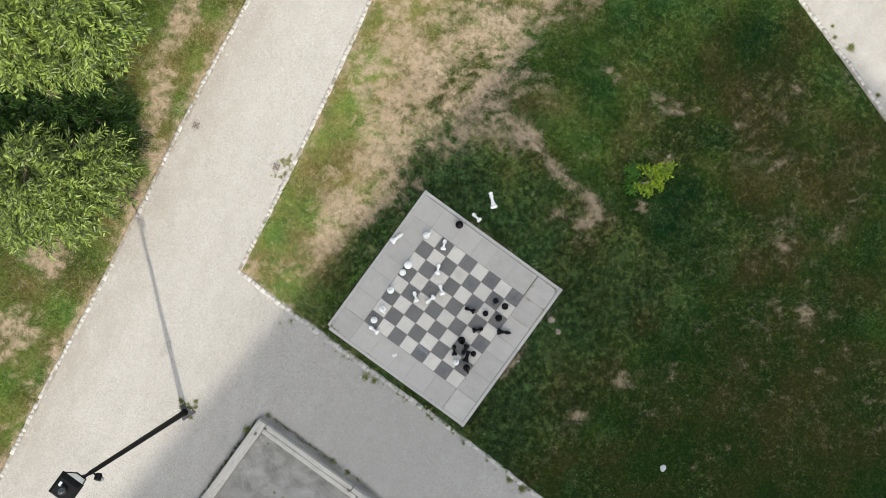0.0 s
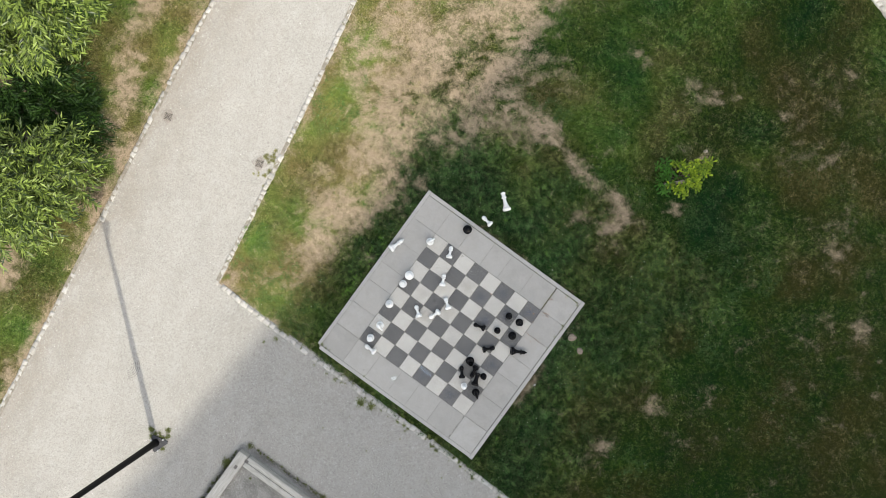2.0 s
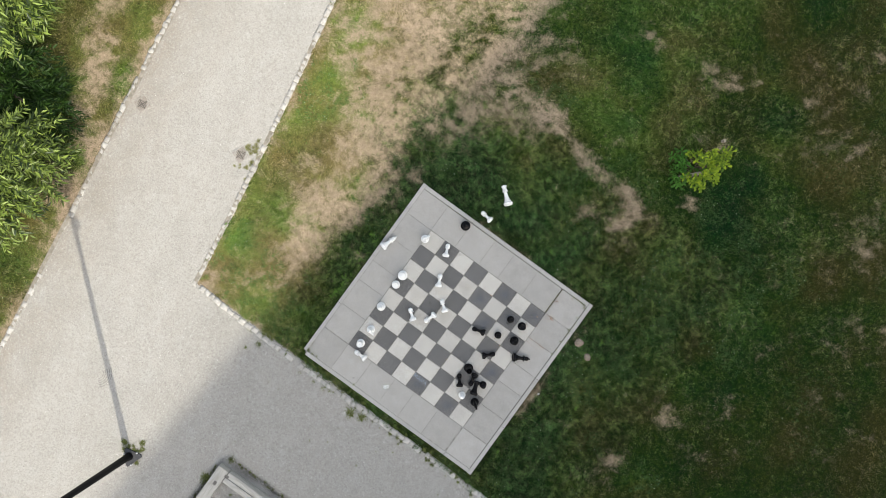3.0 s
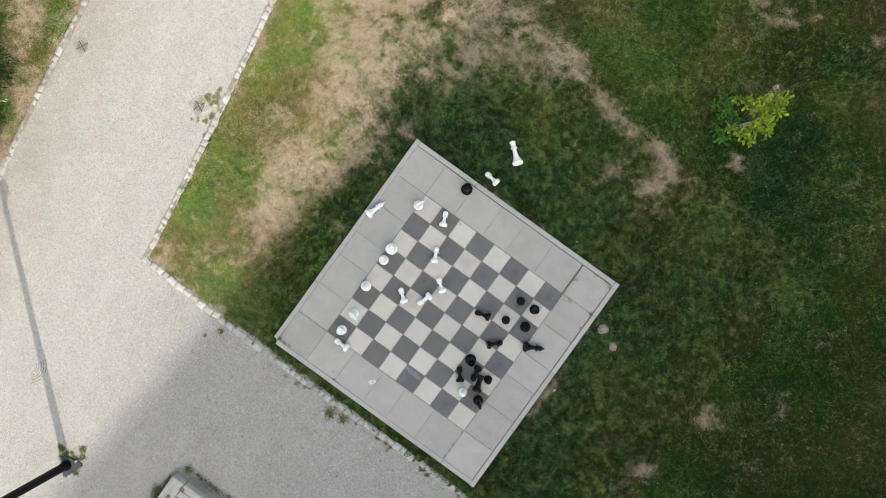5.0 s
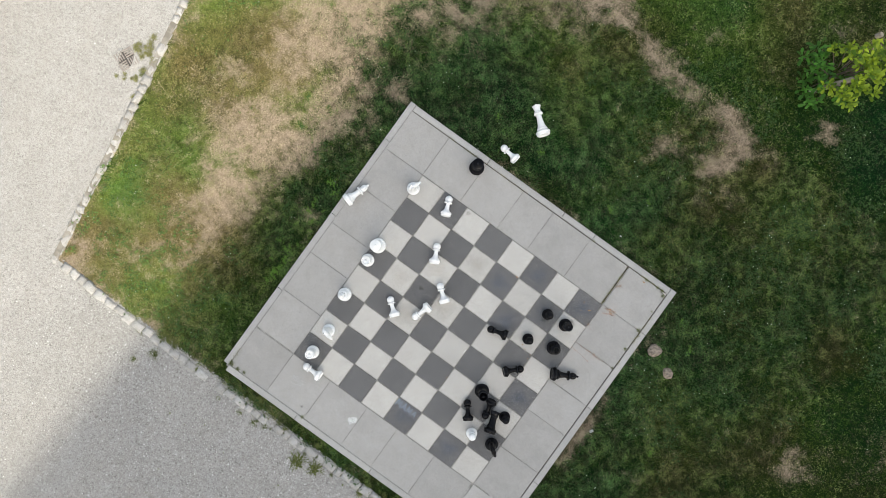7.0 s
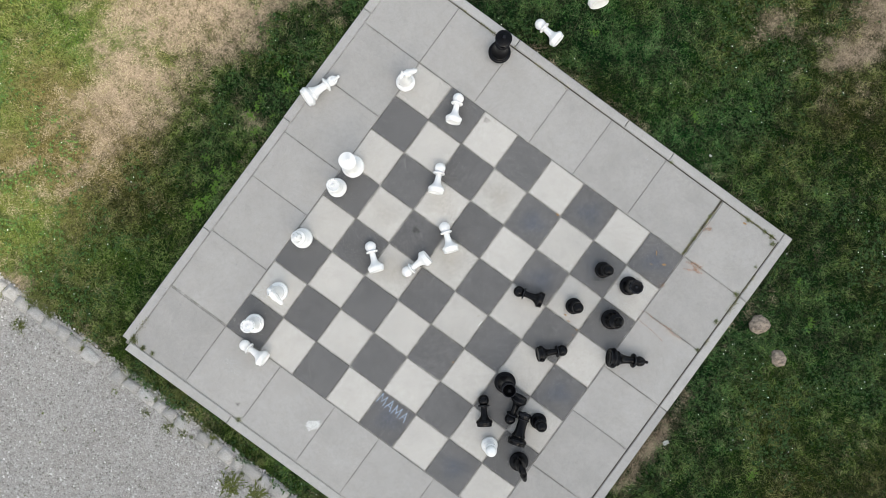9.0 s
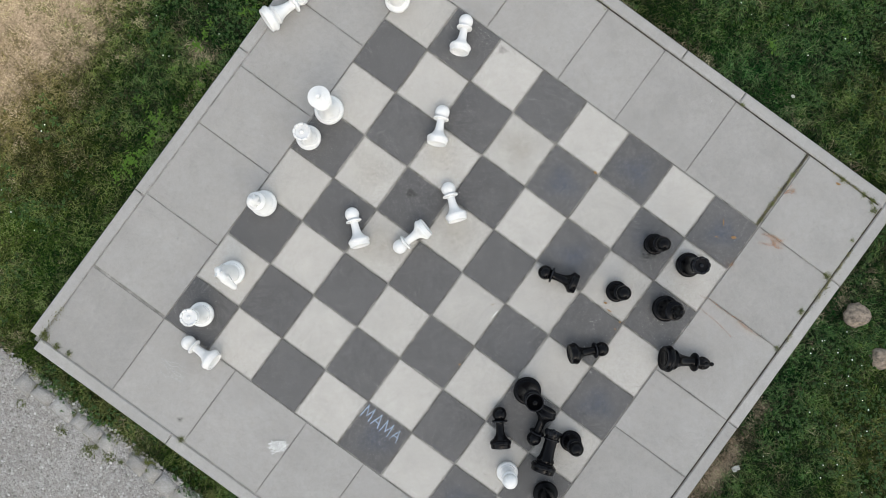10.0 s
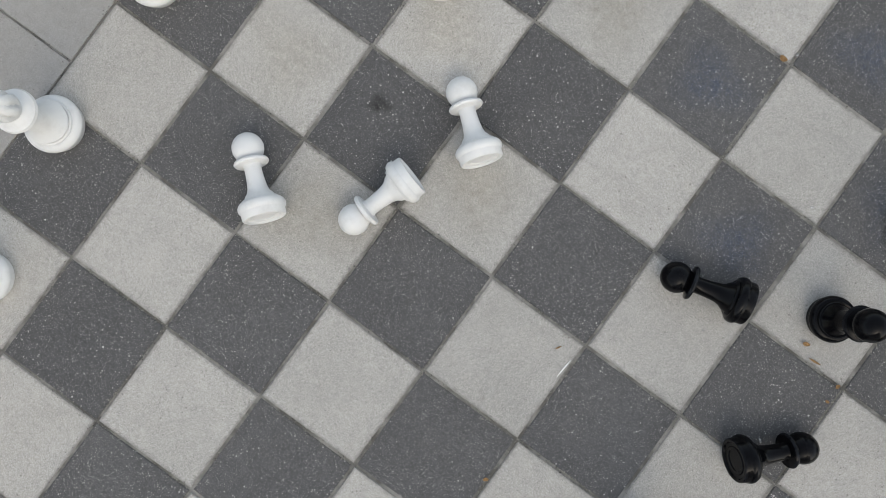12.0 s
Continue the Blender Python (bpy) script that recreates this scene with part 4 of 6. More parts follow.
def joint_grit():
    """Sand, crumbs and moss along the joints of the paving."""
    lines = [((-1.2, 1.2 - 0.3014 * k), (1.22, 1.2 - 0.3014 * k), 1.3) for k in range(9)] + [((-1.2 + 0.3026 * k, -1.21), (-1.2 + 0.3026 * k, 1.2), 1.3) for k in range(9)]
    for c in (-1.2, -0.7, -0.2, 0.2, 0.7, 1.2):
        lines += [((c, -1.7), (c, -1.2), 2.0), ((c, 1.2), (c, 1.7), 1.6), ((-1.7, c), (-1.2, c), 1.6), ((1.2, c), (1.7, c), 2.2)]
    lines += [((-1.7, -1.717), (1.7, -1.717), 1.2), ((-1.7, 1.703), (1.7, 1.703), 1.8), ((1.731, -1.7), (1.731, 1.7), 1.8), ((-1.703, -1.7), (-1.703, 1.7), 1.2)]
    mossy = [((1.203, 1.2), (1.203, 1.7)), ((1.2, 1.703), (1.7, 1.703)), ((1.731, 0.75), (1.731, 1.7)), ((-1.703, -1.7), (-1.703, -1.5)), ((-1.2, 1.703), (-0.2, 1.703))]
    shape = np.array([(1, 0, 0), (0.1, 1, 0), (-0.9, 0.2, 0), (-0.1, -1, 0), (0, 0, 0.7)])
    tri = np.array([(0, 1, 4), (1, 2, 4), (2, 3, 4), (3, 0, 4)])
    for name, which, per, size0, size1, spread, material, label in (
            ("joint_grit", lines, 620, 0.0006, 0.0022, 0.0038, M_GRIT, "dark crumbs and sand in the paving joints"),
            ("joint_moss", [(a, b, 1.0) for a, b in mossy], 900, 0.0012, 0.0045, 0.006, M_MOSS, "green-brown moss in the open slab joints")):
        pts = []
        for a, b, dense in which:
            length = math.hypot(b[0] - a[0], b[1] - a[1])
            n = int(length * per * dense)
            u = RNG.random(n)
            q = np.c_[a[0] + (b[0] - a[0]) * u, a[1] + (b[1] - a[1]) * u]
            q += RNG.normal(0, spread, (n, 2)) * (0.4 + 1.6 * vnoise(q[:, 0], q[:, 1], 0.05, 7))[:, None]
            pts.append(q[RNG.random(n) < smooth(0.3, 0.7, fbm(q[:, 0], q[:, 1], 0.12, 141, 3))])
        p = np.vstack(pts)
        n = len(p)
        size = size0 + (size1 - size0) * RNG.random(n) ** 2
        v = shape[None] * size[:, None, None] * (1 + 0.35 * RNG.normal(size=(n, 5, 3)))
        v[..., :2] += p[:, None, :]
        v[..., 2] += 0.0005
        faces = (tri[None] + 5 * np.arange(n)[:, None, None]).reshape(-1, 3)
        tagged(link(name, raw_mesh(name, v.reshape(-1, 3), faces), material), label, "joint dirt", kind="stuff")


joint_grit()


# ---- sett kerbs ----
def sett_mesh(seed):
    """A hewn sett: a rough block with worn, slanting sides and a lumpy top."""
    rnd = random.Random(seed)
    bm = box_bm(0.106, 0.106, 0.10)
    bmesh.ops.subdivide_edges(bm, edges=bm.edges[:], cuts=2, use_grid_fill=True)
    slant = [(rnd.uniform(-0.007, 0.007), rnd.uniform(-0.007, 0.007)) for k in range(4)]
    for v in bm.verts:
        dx, dy = slant[(v.co.x > 0) + 2 * (v.co.y > 0)]
        rim = max(abs(v.co.x), abs(v.co.y)) > 0.05
        v.co.x, v.co.y = v.co.x + dx, v.co.y + dy
        if v.co.z > 0.04:
            v.co.z += rnd.uniform(-0.004, 0.003) - 0.007 * rim
            if rim:
                v.co.x, v.co.y = v.co.x * rnd.uniform(0.92, 0.98), v.co.y * rnd.uniform(0.92, 0.98)
        v.co += Vector((rnd.uniform(-1, 1), rnd.uniform(-1, 1), 0)) * 0.003
        v.co.z -= 0.05
    mesh = bpy.data.meshes.new("sett")
    bmesh.ops.recalc_face_normals(bm, faces=bm.faces)
    bm.to_mesh(mesh)
    bm.free()
    mesh.shade_smooth()
    mesh.materials.append(M_GRANITE)
    return mesh


SETTS = [sett_mesh(s) for s in range(8)]


def buried(p):
    """How likely the verge has swallowed a sett at this place."""
    if p.x < -5 and p.y < 3:
        return 0.75 * math.exp(-(((p.y + 2.9) / 0.55) ** 2)) + 0.5 * math.exp(-(((p.y + 1.35) / 0.25) ** 2)) + 0.4 * math.exp(-(((p.y + 6.2) / 0.3) ** 2)) + 0.06
    return 0.03 if p.y < 6.6 and p.x < 3 else 0.0


def build_kerb(name, a, b, label, top=-0.026, seed=0, missing=0.0, line=None, rough=0.008):
    a, b = Vector((*a, 0)), Vector((*b, 0))
    rnd = random.Random(seed)
    kerb = holder(name)
    tagged(kerb, label, "kerb", kind="structure")
    way = (b - a).normalized()
    side = Vector((-way.y, way.x, 0))
    for k in range(8):
        p, q = a.lerp(b, k / 8), a.lerp(b, (k + 1) / 8)
        if line:
            p.x, q.x = line(p.y), line(q.y)
        bedding = part("bedding", box_bm((q - p).length + 0.01, 0.066, 0.06, 0.0), M_GRAVEL if rough > 0.01 else M_DUST, kerb, "earth between the setts", flat=True)
        bedding.matrix_basis = pose((p.x + q.x) / 2, (p.y + q.y) / 2, top - (0.0495 if rough > 0.01 else 0.0375) + 0.0004 * (k % 2), 0, 0, math.degrees(math.atan2(q.y - p.y, q.x - p.x)))
    turn = math.degrees(math.atan2(way.y, way.x))
    s = 0.0
    while s < (b - a).length:
        stretch = rnd.uniform(0.8, 1.45)
        p = a + way * (s + 0.051 * stretch) + side * (rnd.uniform(-rough, rough) + (0.0 if line else 0.03) * math.sin(s * 0.9 + seed))
        if line:
            p.x = line(p.y)
        step = 0.101 * stretch + rnd.uniform(0.003, 0.010)
        s += step
        if rnd.random() < missing + buried(p):
            continue
        ob = link("sett", rnd.choice(SETTS), None, kerb)
        ob.matrix_basis = pose(p.x, p.y, top + rnd.uniform(-0.007, 0.003) - 0.012 * buried(p), rnd.uniform(-1.2, 1.2), rnd.uniform(-1.2, 1.2), turn + rnd.uniform(-400, 400) * rough + 180 * rnd.randrange(2)) @ Matrix.Diagonal((stretch, rnd.uniform(0.74, 0.96), 1, 1))


build_kerb("kerb_path_verge", (left_kerb(4.6), 4.6), (left_kerb(-9.5), -9.5), "row of pale granite setts edging the gravel path", top=-0.037, seed=1)
build_kerb("kerb_path_lawn", (right_kerb(6.5), 6.5), (right_kerb(-2.0) + 0.02, -1.93), "row of pale granite setts between path and lawn", top=-0.036, seed=2, line=right_kerb)
build_kerb("kerb_yard_lawn", (-3.83, low_kerb(-3.83)), (6.5, low_kerb(6.5)), "uneven sunken row of granite setts along the gravel yard", top=-0.030, seed=3, missing=0.07, rough=0.0105)
build_kerb("kerb_road_lawn", (0.5, far_kerb(0.5) + 0.05), (7.5, far_kerb(7.5) + 0.05), "row of granite setts at the far lawn edge", seed=4)


# ---- chess pieces ----
def ball(z, r, start, n=9):
    """Profile rows up a ball of radius r at height z, from radius start (below) to the pole."""
    a0 = math.asin(min(1, start / r))
    return [(r * math.sin(a), z - r * math.cos(a)) for a in np.linspace(a0, math.pi, n)][:-1] + [(0, z + r)]


def foot(r):
    """The stepped foot shared by all pieces, hollow below."""
    k = r / 0.0605
    rows = [(0, 0.005), (0.026, 0.005), (0.028, 0.003), (0.034, 0.003), (0.036, 0.005), (0.044, 0.004), (0.047, 0), (0.0525, 0), (0.0550, 0.003), (0.0555, 0.018), (0.0565, 0.020), (0.0592, 0.023), (0.0605, 0.028), (0.0600, 0.034), (0.0575, 0.0395), (0.0545, 0.0430), (0.0505, 0.0445), (0.0475, 0.0450), (0.0468, 0.0490), (0.0440, 0.0510), (0.0415, 0.0500), (0.0395, 0.0520)]
    return [(a * k, b * (0.75 + 0.25 * k)) for a, b in rows]


def turned(kind):
    if kind == "pawn":
        return lathe_bm(foot(0.0605) + [(0.035, 0.0615), (0.0285, 0.069), (0.0250, 0.080), (0.0230, 0.096), (0.0215, 0.118), (0.0215, 0.134), (0.024, 0.140), (0.042, 0.143), (0.0445, 0.148), (0.042, 0.153), (0.028, 0.156)] + ball(0.187, 0.0405, 0.027))
    if kind == "rook":
        bm = lathe_bm(foot(0.0705) + [(0.051, 0.068), (0.041, 0.085), (0.0365, 0.12), (0.0345, 0.17), (0.036, 0.180), (0.044, 0.183), (0.045, 0.190), (0.038, 0.194), (0.040, 0.204), (0.046, 0.216), (0.047, 0.226), (0.044, 0.231), (0.032, 0.228), (0, 0.227)])
        tops = [lathe_bm([(0, 0.224), (0.011, 0.226), (0.012, 0.237), (0.008, 0.243), (0, 0.245)], 14)]
        for k in range(9):
            tops.append(box_bm(0.016, 0.028, 0.030, 0.007, pose(0, 0, 0, 0, 0, 40 * k) @ pose(0.040, 0, 0.222, 0, 8, 0), 2))
        return join_bm(bm, *tops)
    if kind == "bishop":
        bm = lathe_bm(foot(0.0745) + [(0.056, 0.068), (0.042, 0.085), (0.033, 0.11), (0.0275, 0.145), (0.0265, 0.170), (0.029, 0.178), (0.050, 0.182), (0.053, 0.188), (0.050, 0.195), (0.034, 0.200), (0.027, 0.207), (0.033, 0.220), (0.036, 0.228), (0.037, 0.236), (0.036, 0.245), (0.034, 0.254), (0.0295, 0.262), (0.024, 0.270), (0.012, 0.279), (0.0095, 0.283)] + ball(0.293, 0.012, 0.009, 7))
        for v in bm.verts:
            if 0.212 < v.co.z < 0.275:
                groove = 0.30 * max(0.0, math.cos(6 * math.atan2(v.co.y, v.co.x) + 60 * v.co.z)) ** 2 * math.sin(math.pi * (v.co.z - 0.212) / 0.063)
                v.co.x, v.co.y = v.co.x * (1 - groove), v.co.y * (1 - groove)
        return bm
    if kind == "queen":
        bm = lathe_bm(foot(0.079) + [(0.060, 0.072), (0.046, 0.092), (0.037, 0.125), (0.031, 0.175), (0.028, 0.225), (0.030, 0.234), (0.047, 0.238), (0.050, 0.245), (0.047, 0.252), (0.033, 0.256), (0.036, 0.262), (0.042, 0.266), (0.036, 0.271), (0.031, 0.280), (0.036, 0.305), (0.047, 0.334), (0.048, 0.338), (0.043, 0.338), (0.035, 0.318), (0.020, 0.311), (0.012, 0.316), (0.010, 0.330)] + ball(0.347, 0.0145, 0.009, 8))
        return bm
    if kind == "king":
        bm = lathe_bm(foot(0.083) + [(0.063, 0.074), (0.048, 0.095), (0.039, 0.13), (0.033, 0.19), (0.031, 0.240), (0.034, 0.248), (0.050, 0.252), (0.053, 0.259), (0.050, 0.266), (0.037, 0.270), (0.046, 0.276), (0.048, 0.281), (0.038, 0.288), (0.036, 0.295), (0.046, 0.330), (0.058, 0.356), (0.059, 0.361), (0.055, 0.364), (0.020, 0.369), (0.011, 0.371), (0.009, 0.380), (0, 0.381)])
        return join_bm(bm, box_bm(0.022, 0.022, 0.024, 0.004, pose(0, 0, 0.389, 0, 0, 20), 2))
    # knight: a turned foot with a carved horse's head looking along +x
    bm = lathe_bm(foot(0.0705) + [(0.044, 0.064), (0.040, 0.072), (0, 0.074)])
    lumps = []
    neck = ((0.004, 0.068, 0.049), (-0.006, 0.100, 0.043), (-0.012, 0.135, 0.039), (-0.013, 0.170, 0.036), (-0.008, 0.205, 0.034), (0.000, 0.226, 0.031))
    head = ((-0.020, 0.236, 0.026), (0.010, 0.235, 0.030), (0.036, 0.219, 0.028), (0.060, 0.199, 0.024), (0.080, 0.181, 0.021), (0.088, 0.174, 0.018))
    for chain, narrow in ((neck, 0.90), (head, 0.80), (((0.030, 0.196, 0.026), (0.046, 0.188, 0.022)), 0.85)):
        for (x0, z0, r0), (x1, z1, r1) in zip(chain, chain[1:]):
            for u in (0.0, 0.34, 0.67, 1.0):
                lump = bmesh.new()
                bmesh.ops.create_icosphere(lump, subdivisions=3, radius=r0 + (r1 - r0) * u)
                lump.transform(pose(x0 + (x1 - x0) * u, 0, z0 + (z1 - z0) * u) @ Matrix.Diagonal((1, narrow, 1, 1)))
                lumps.append(lump)
    ears = [rod_bm((-0.010, s * 0.014, 0.246), (0.000, s * 0.021, 0.286), 0.012, 0.003, 8) for s in (-1, 1)]
    brows = [rod_bm((0.030, s * 0.020, 0.236), (0.066, s * 0.016, 0.204), 0.007, 0.005, 8) for s in (-1, 1)]
    snout = [rod_bm((0.080, s * 0.010, 0.186), (0.094, s * 0.012, 0.176), 0.008, 0.006, 8) for s in (-1, 1)]
    mane = [box_bm(0.024, 0.016, 0.022, 0.003, pose(-0.050 + 0.0022 * k + 0.001 * k * k, 0, 0.098 + 0.027 * k, 0, 8 * k - 4, 0), 1) for k in range(6)]
    return join_bm(bm, *lumps, *ears, *brows, *snout, *mane)


def carved_knight():
    """The knight's blocks melted into one rounded body."""
    mesh = bpy.data.meshes.new("tmp")
    bm = turned("knight")
    bm.to_mesh(mesh)
    bm.free()
    tmp = new("tmp", mesh)
    melt = tmp.modifiers.new("melt", "REMESH")
    melt.mode, melt.voxel_size = "VOXEL", 0.0026
    soft = tmp.modifiers.new("soft", "SMOOTH")
    soft.factor, soft.iterations = 0.5, 3
    bpy.context.view_layer.update()
    done = bpy.data.meshes.new_from_object(tmp.evaluated_get(bpy.context.evaluated_depsgraph_get()))
    out = bmesh.new()
    out.from_mesh(done)
    bpy.data.objects.remove(tmp)
    return out


FOOT_R = {"pawn": 0.0605, "rook": 0.0705, "bishop": 0.0745, "queen": 0.079, "king": 0.083, "knight": 0.0705}
HEAD = {"pawn": (0.0445, 0.148), "rook": (0.052, 0.228), "bishop": (0.053, 0.188), "queen": (0.050, 0.245)}
PIECES = {}


def piece_mesh(kind, material):
    key = kind, material.name
    if key not in PIECES:
        bm = carved_knight() if kind == "knight" else turned(kind)
        bmesh.ops.remove_doubles(bm, verts=bm.verts, dist=1e-5)
        bmesh.ops.recalc_face_normals(bm, faces=bm.faces)
        mesh = bpy.data.meshes.new("chess_" + kind)
        bm.to_mesh(mesh)
        bm.free()
        mesh.shade_smooth()
        if kind != "knight":
            mesh.set_sharp_from_angle(angle=radians(45))
        mesh.materials.append(material)
        PIECES[key] = mesh
    return PIECES[key]


def set_piece(kind, colour, x, y, lying=None, facing=0.0, rest=0.0, where="", lift=0.0):
    """A piece on its foot, or lying with its head towards the angle `lying`."""
    material = M_WHITE if colour == "white" else M_BLACK
    ob = link("chess_" + kind, piece_mesh(kind, material), None)
    if lying is None:
        ob.matrix_basis = pose(x, y, 0.001 + rest, 0, 0, facing)
        state = "standing on " + (where or "the board")
    else:
        rh, zh = HEAD[kind]
        r = FOOT_R[kind]
        tip = math.asin((r - rh) / (zh - 0.03)) - lift
        back = 0.03
        c, s = math.cos(radians(lying)), math.sin(radians(lying))
        ob.matrix_basis = pose(x - back * c, y - back * s, r * math.cos(tip) + 0.001 + rest + 0.006, 0, 0, lying) @ pose(0, 0, 0, 0, 90 + math.degrees(tip), 0) @ pose(0, 0, 0, 0, 0, facing)
        state = "lying on its side on " + (where or "the board")
    finish = "scuffed white" if colour == "white" else "glossy black"
    tagged(ob, finish + " plastic " + kind + " " + state, "chess piece", "outdoor chess pieces")
    return ob


GRASS_REST = -0.035
set_piece("queen", "white", -0.403, 2.335, 139.0, rest=GRASS_REST, where="the grass")
set_piece("pawn", "white", -0.492, 1.931, 171.2, rest=GRASS_REST, where="the grass")
set_piece("king", "black", -0.765, 1.604, where="the slab border")
set_piece("bishop", "white", -1.691, 0.508, 72.2, where="the slab border")
set_piece("knight", "white", -1.192, 1.018, facing=68)
set_piece("pawn", "white", -0.745, 1.005, 113.8)
set_piece("pawn", "white", -0.545, 0.516, 115.9)
set_piece("pawn", "white", -0.208, 0.230, 141.9)
set_piece("king", "white", -1.137, 0.290)
set_piece("rook", "white", -1.138, 0.096, facing=10)
set_piece("bishop", "white", -1.124, -0.352)
set_piece("knight", "white", -1.035, -0.771, facing=-18)
set_piece("rook", "white", -1.038, -1.062)
set_piece("pawn", "white", -0.562, -0.205, 141.7)
set_piece("pawn", "white", -0.314, 0.053, -107.2)
set_piece("pawn", "white", -0.843, -1.226, -178.6)
set_piece("pawn", "white", 0.877, -0.766)
set_piece("pawn", "black", 0.536, 0.309, -165.0)
set_piece("pawn", "black", 0.792, 0.762)
set_piece("pawn", "black", 0.775, 0.420)
set_piece("rook", "black", 1.015, 0.780)
set_piece("bishop", "black", 1.055, 0.504, facing=30)
set_piece("bishop", "black", 1.218, 0.281, 28.1)
set_piece("pawn", "black", 0.784, -0.001, 43.8)
set_piece("queen", "black", 0.698, -0.329)
set_piece("pawn", "black", 0.741, -0.648, 127.9)
set_piece("pawn", "black", 0.849, -0.371, -77.2)
set_piece("rook", "black", 1.011, -0.615, 108.6)
set_piece("pawn", "black", 1.063, -0.414)
set_piece("knight", "black", 1.122, -0.737, facing=-37)


# ---- lamp post ----
def build_lamp(x, y):
    lamp = holder("street_lamp", pose(x, y, PATH_Z))
    tagged(lamp, "black steel lamp post with a square lantern and a small floodlight", "street lamp")
    plate = bmesh.new()
    bmesh.ops.create_cone(plate, cap_ends=True, segments=3, radius1=0.21, radius2=0.21, depth=0.02)
    bmesh.ops.bevel(plate, geom=[e for e in plate.edges if abs(e.verts[0].co.z - e.verts[1].co.z) > 0.01], offset=0.03, segments=2, affect="EDGES")
    plate.transform(pose(0.04, 0.02, 0.012, 0, 0, 70))
    part("base_plate", plate, M_PLATE, lamp, "worn grey base plate", flat=True)
    for k in range(3):
        px, py = 0.04 + 0.13 * math.cos(radians(70 + 120 * k)), 0.02 + 0.13 * math.sin(radians(70 + 120 * k))
        part("bolt", join_bm(rod_bm((px, py, 0.02), (px, py, 0.05), 0.014, steps=6), rod_bm((px, py, 0.04), (px, py, 0.07), 0.008)), M_GALV, lamp, "bright steel bolt")
    part("post", join_bm(rod_bm((0, 0, 0.02), (0, 0, 0.10), 0.075, 0.066, 20), rod_bm((0, 0, 0.09), (0, 0, 3.92), 0.060, 0.036, 20), rod_bm((0, 0, 3.91), (0, 0, 4.20), 0.024, 0.024, 14), lathe_bm([(0, 3.94), (0.034, 3.945), (0.036, 3.97), (0, 3.98)], 14)), M_METAL, lamp)
    head = pose(0, 0, 4.24) @ Matrix.Diagonal((0.74, 0.74, 0.74, 1)) @ pose(0, 0, -3.92)

    def shaped(bm):
        bm.transform(head)
        return bm

    part("collar", shaped(lathe_bm([(0, 3.80), (0.05, 3.80), (0.055, 3.83), (0.05, 3.95), (0.065, 3.97), (0.065, 4.01), (0, 4.01)], 20)), M_METAL, lamp)
    lantern = part("lantern", shaped(join_bm(box_bm(0.24, 0.24, 0.03, 0.005, pose(0, 0, 4.02)), box_bm(0.46, 0.46, 0.03, 0.005, pose(0, 0, 4.46)),
                   *[rod_bm((0.11 * a, 0.11 * b, 4.02), (0.22 * a, 0.22 * b, 4.46), 0.012, steps=6) for a in (-1, 1) for b in (-1, 1)])), M_METAL, lamp)
    for k in range(4):
        bm = bmesh.new()
        quad = [(0.105, -0.10, 4.04), (0.105, 0.10, 4.04), (0.212, 0.20, 4.44), (0.212, -0.20, 4.44)]
        inner = [bm.verts.new(q) for q in quad]
        outer = [bm.verts.new((q[0] - 0.006, q[1], q[2])) for q in quad]
        bm.faces.new(inner)
        bm.faces.new(outer[::-1])
        for j in range(4):
            bm.faces.new((inner[j], outer[j], outer[(j + 1) % 4], inner[(j + 1) % 4]))
        bm.transform(pose(0, 0, 0, 0, 0, 90 * k))
        part("panel", shaped(bm), M_OPAL, lantern, "opal white lantern panel")
    roof = bmesh.new()
    bmesh.ops.create_cone(roof, cap_ends=True, segments=4, radius1=0.35, radius2=0.25, depth=0.09)
    roof.transform(pose(0, 0, 4.52, 0, 0, 45))
    part("cap", shaped(roof), M_METAL, lantern, flat=True)
    part("dome", shaped(lathe_bm([(0, 4.56), (0.085, 4.56), (0.09, 4.58), (0.088, 4.62), (0.07, 4.665), (0.04, 4.69), (0, 4.70)], 24)), M_DOME, lantern, "smoked dome on the cap")
    part("sticker", shaped(box_bm(0.05, 0.09, 0.003, 0.0, pose(-0.12, 0.06, 4.568))), M_OPAL, lantern)
    flood = part("floodlight", join_bm(rod_bm((0.02, -0.02, 3.88), (0.10, -0.02, 3.88), 0.014), lathe_bm([(0, -0.07), (0.05, -0.07), (0.065, -0.03), (0.06, 0.05), (0, 0.06)], 18)), M_METAL, lamp)
    for v in flood.data.vertices:
        if abs(v.co.z) < 1:
            v.co = pose(0.12, -0.03, 3.88, 55, 0, 30) @ Matrix.Diagonal((0.85, 0.85, 0.85, 1)) @ v.co
    part("lens", lathe_bm([(0, 3.735), (0.045, 3.74), (0.045, 3.76), (0, 3.765)], 16), M_LENS, lamp, "grey floodlight lens").location = (0.155, -0.055, 0.075)


build_lamp(-3.118, -4.983)


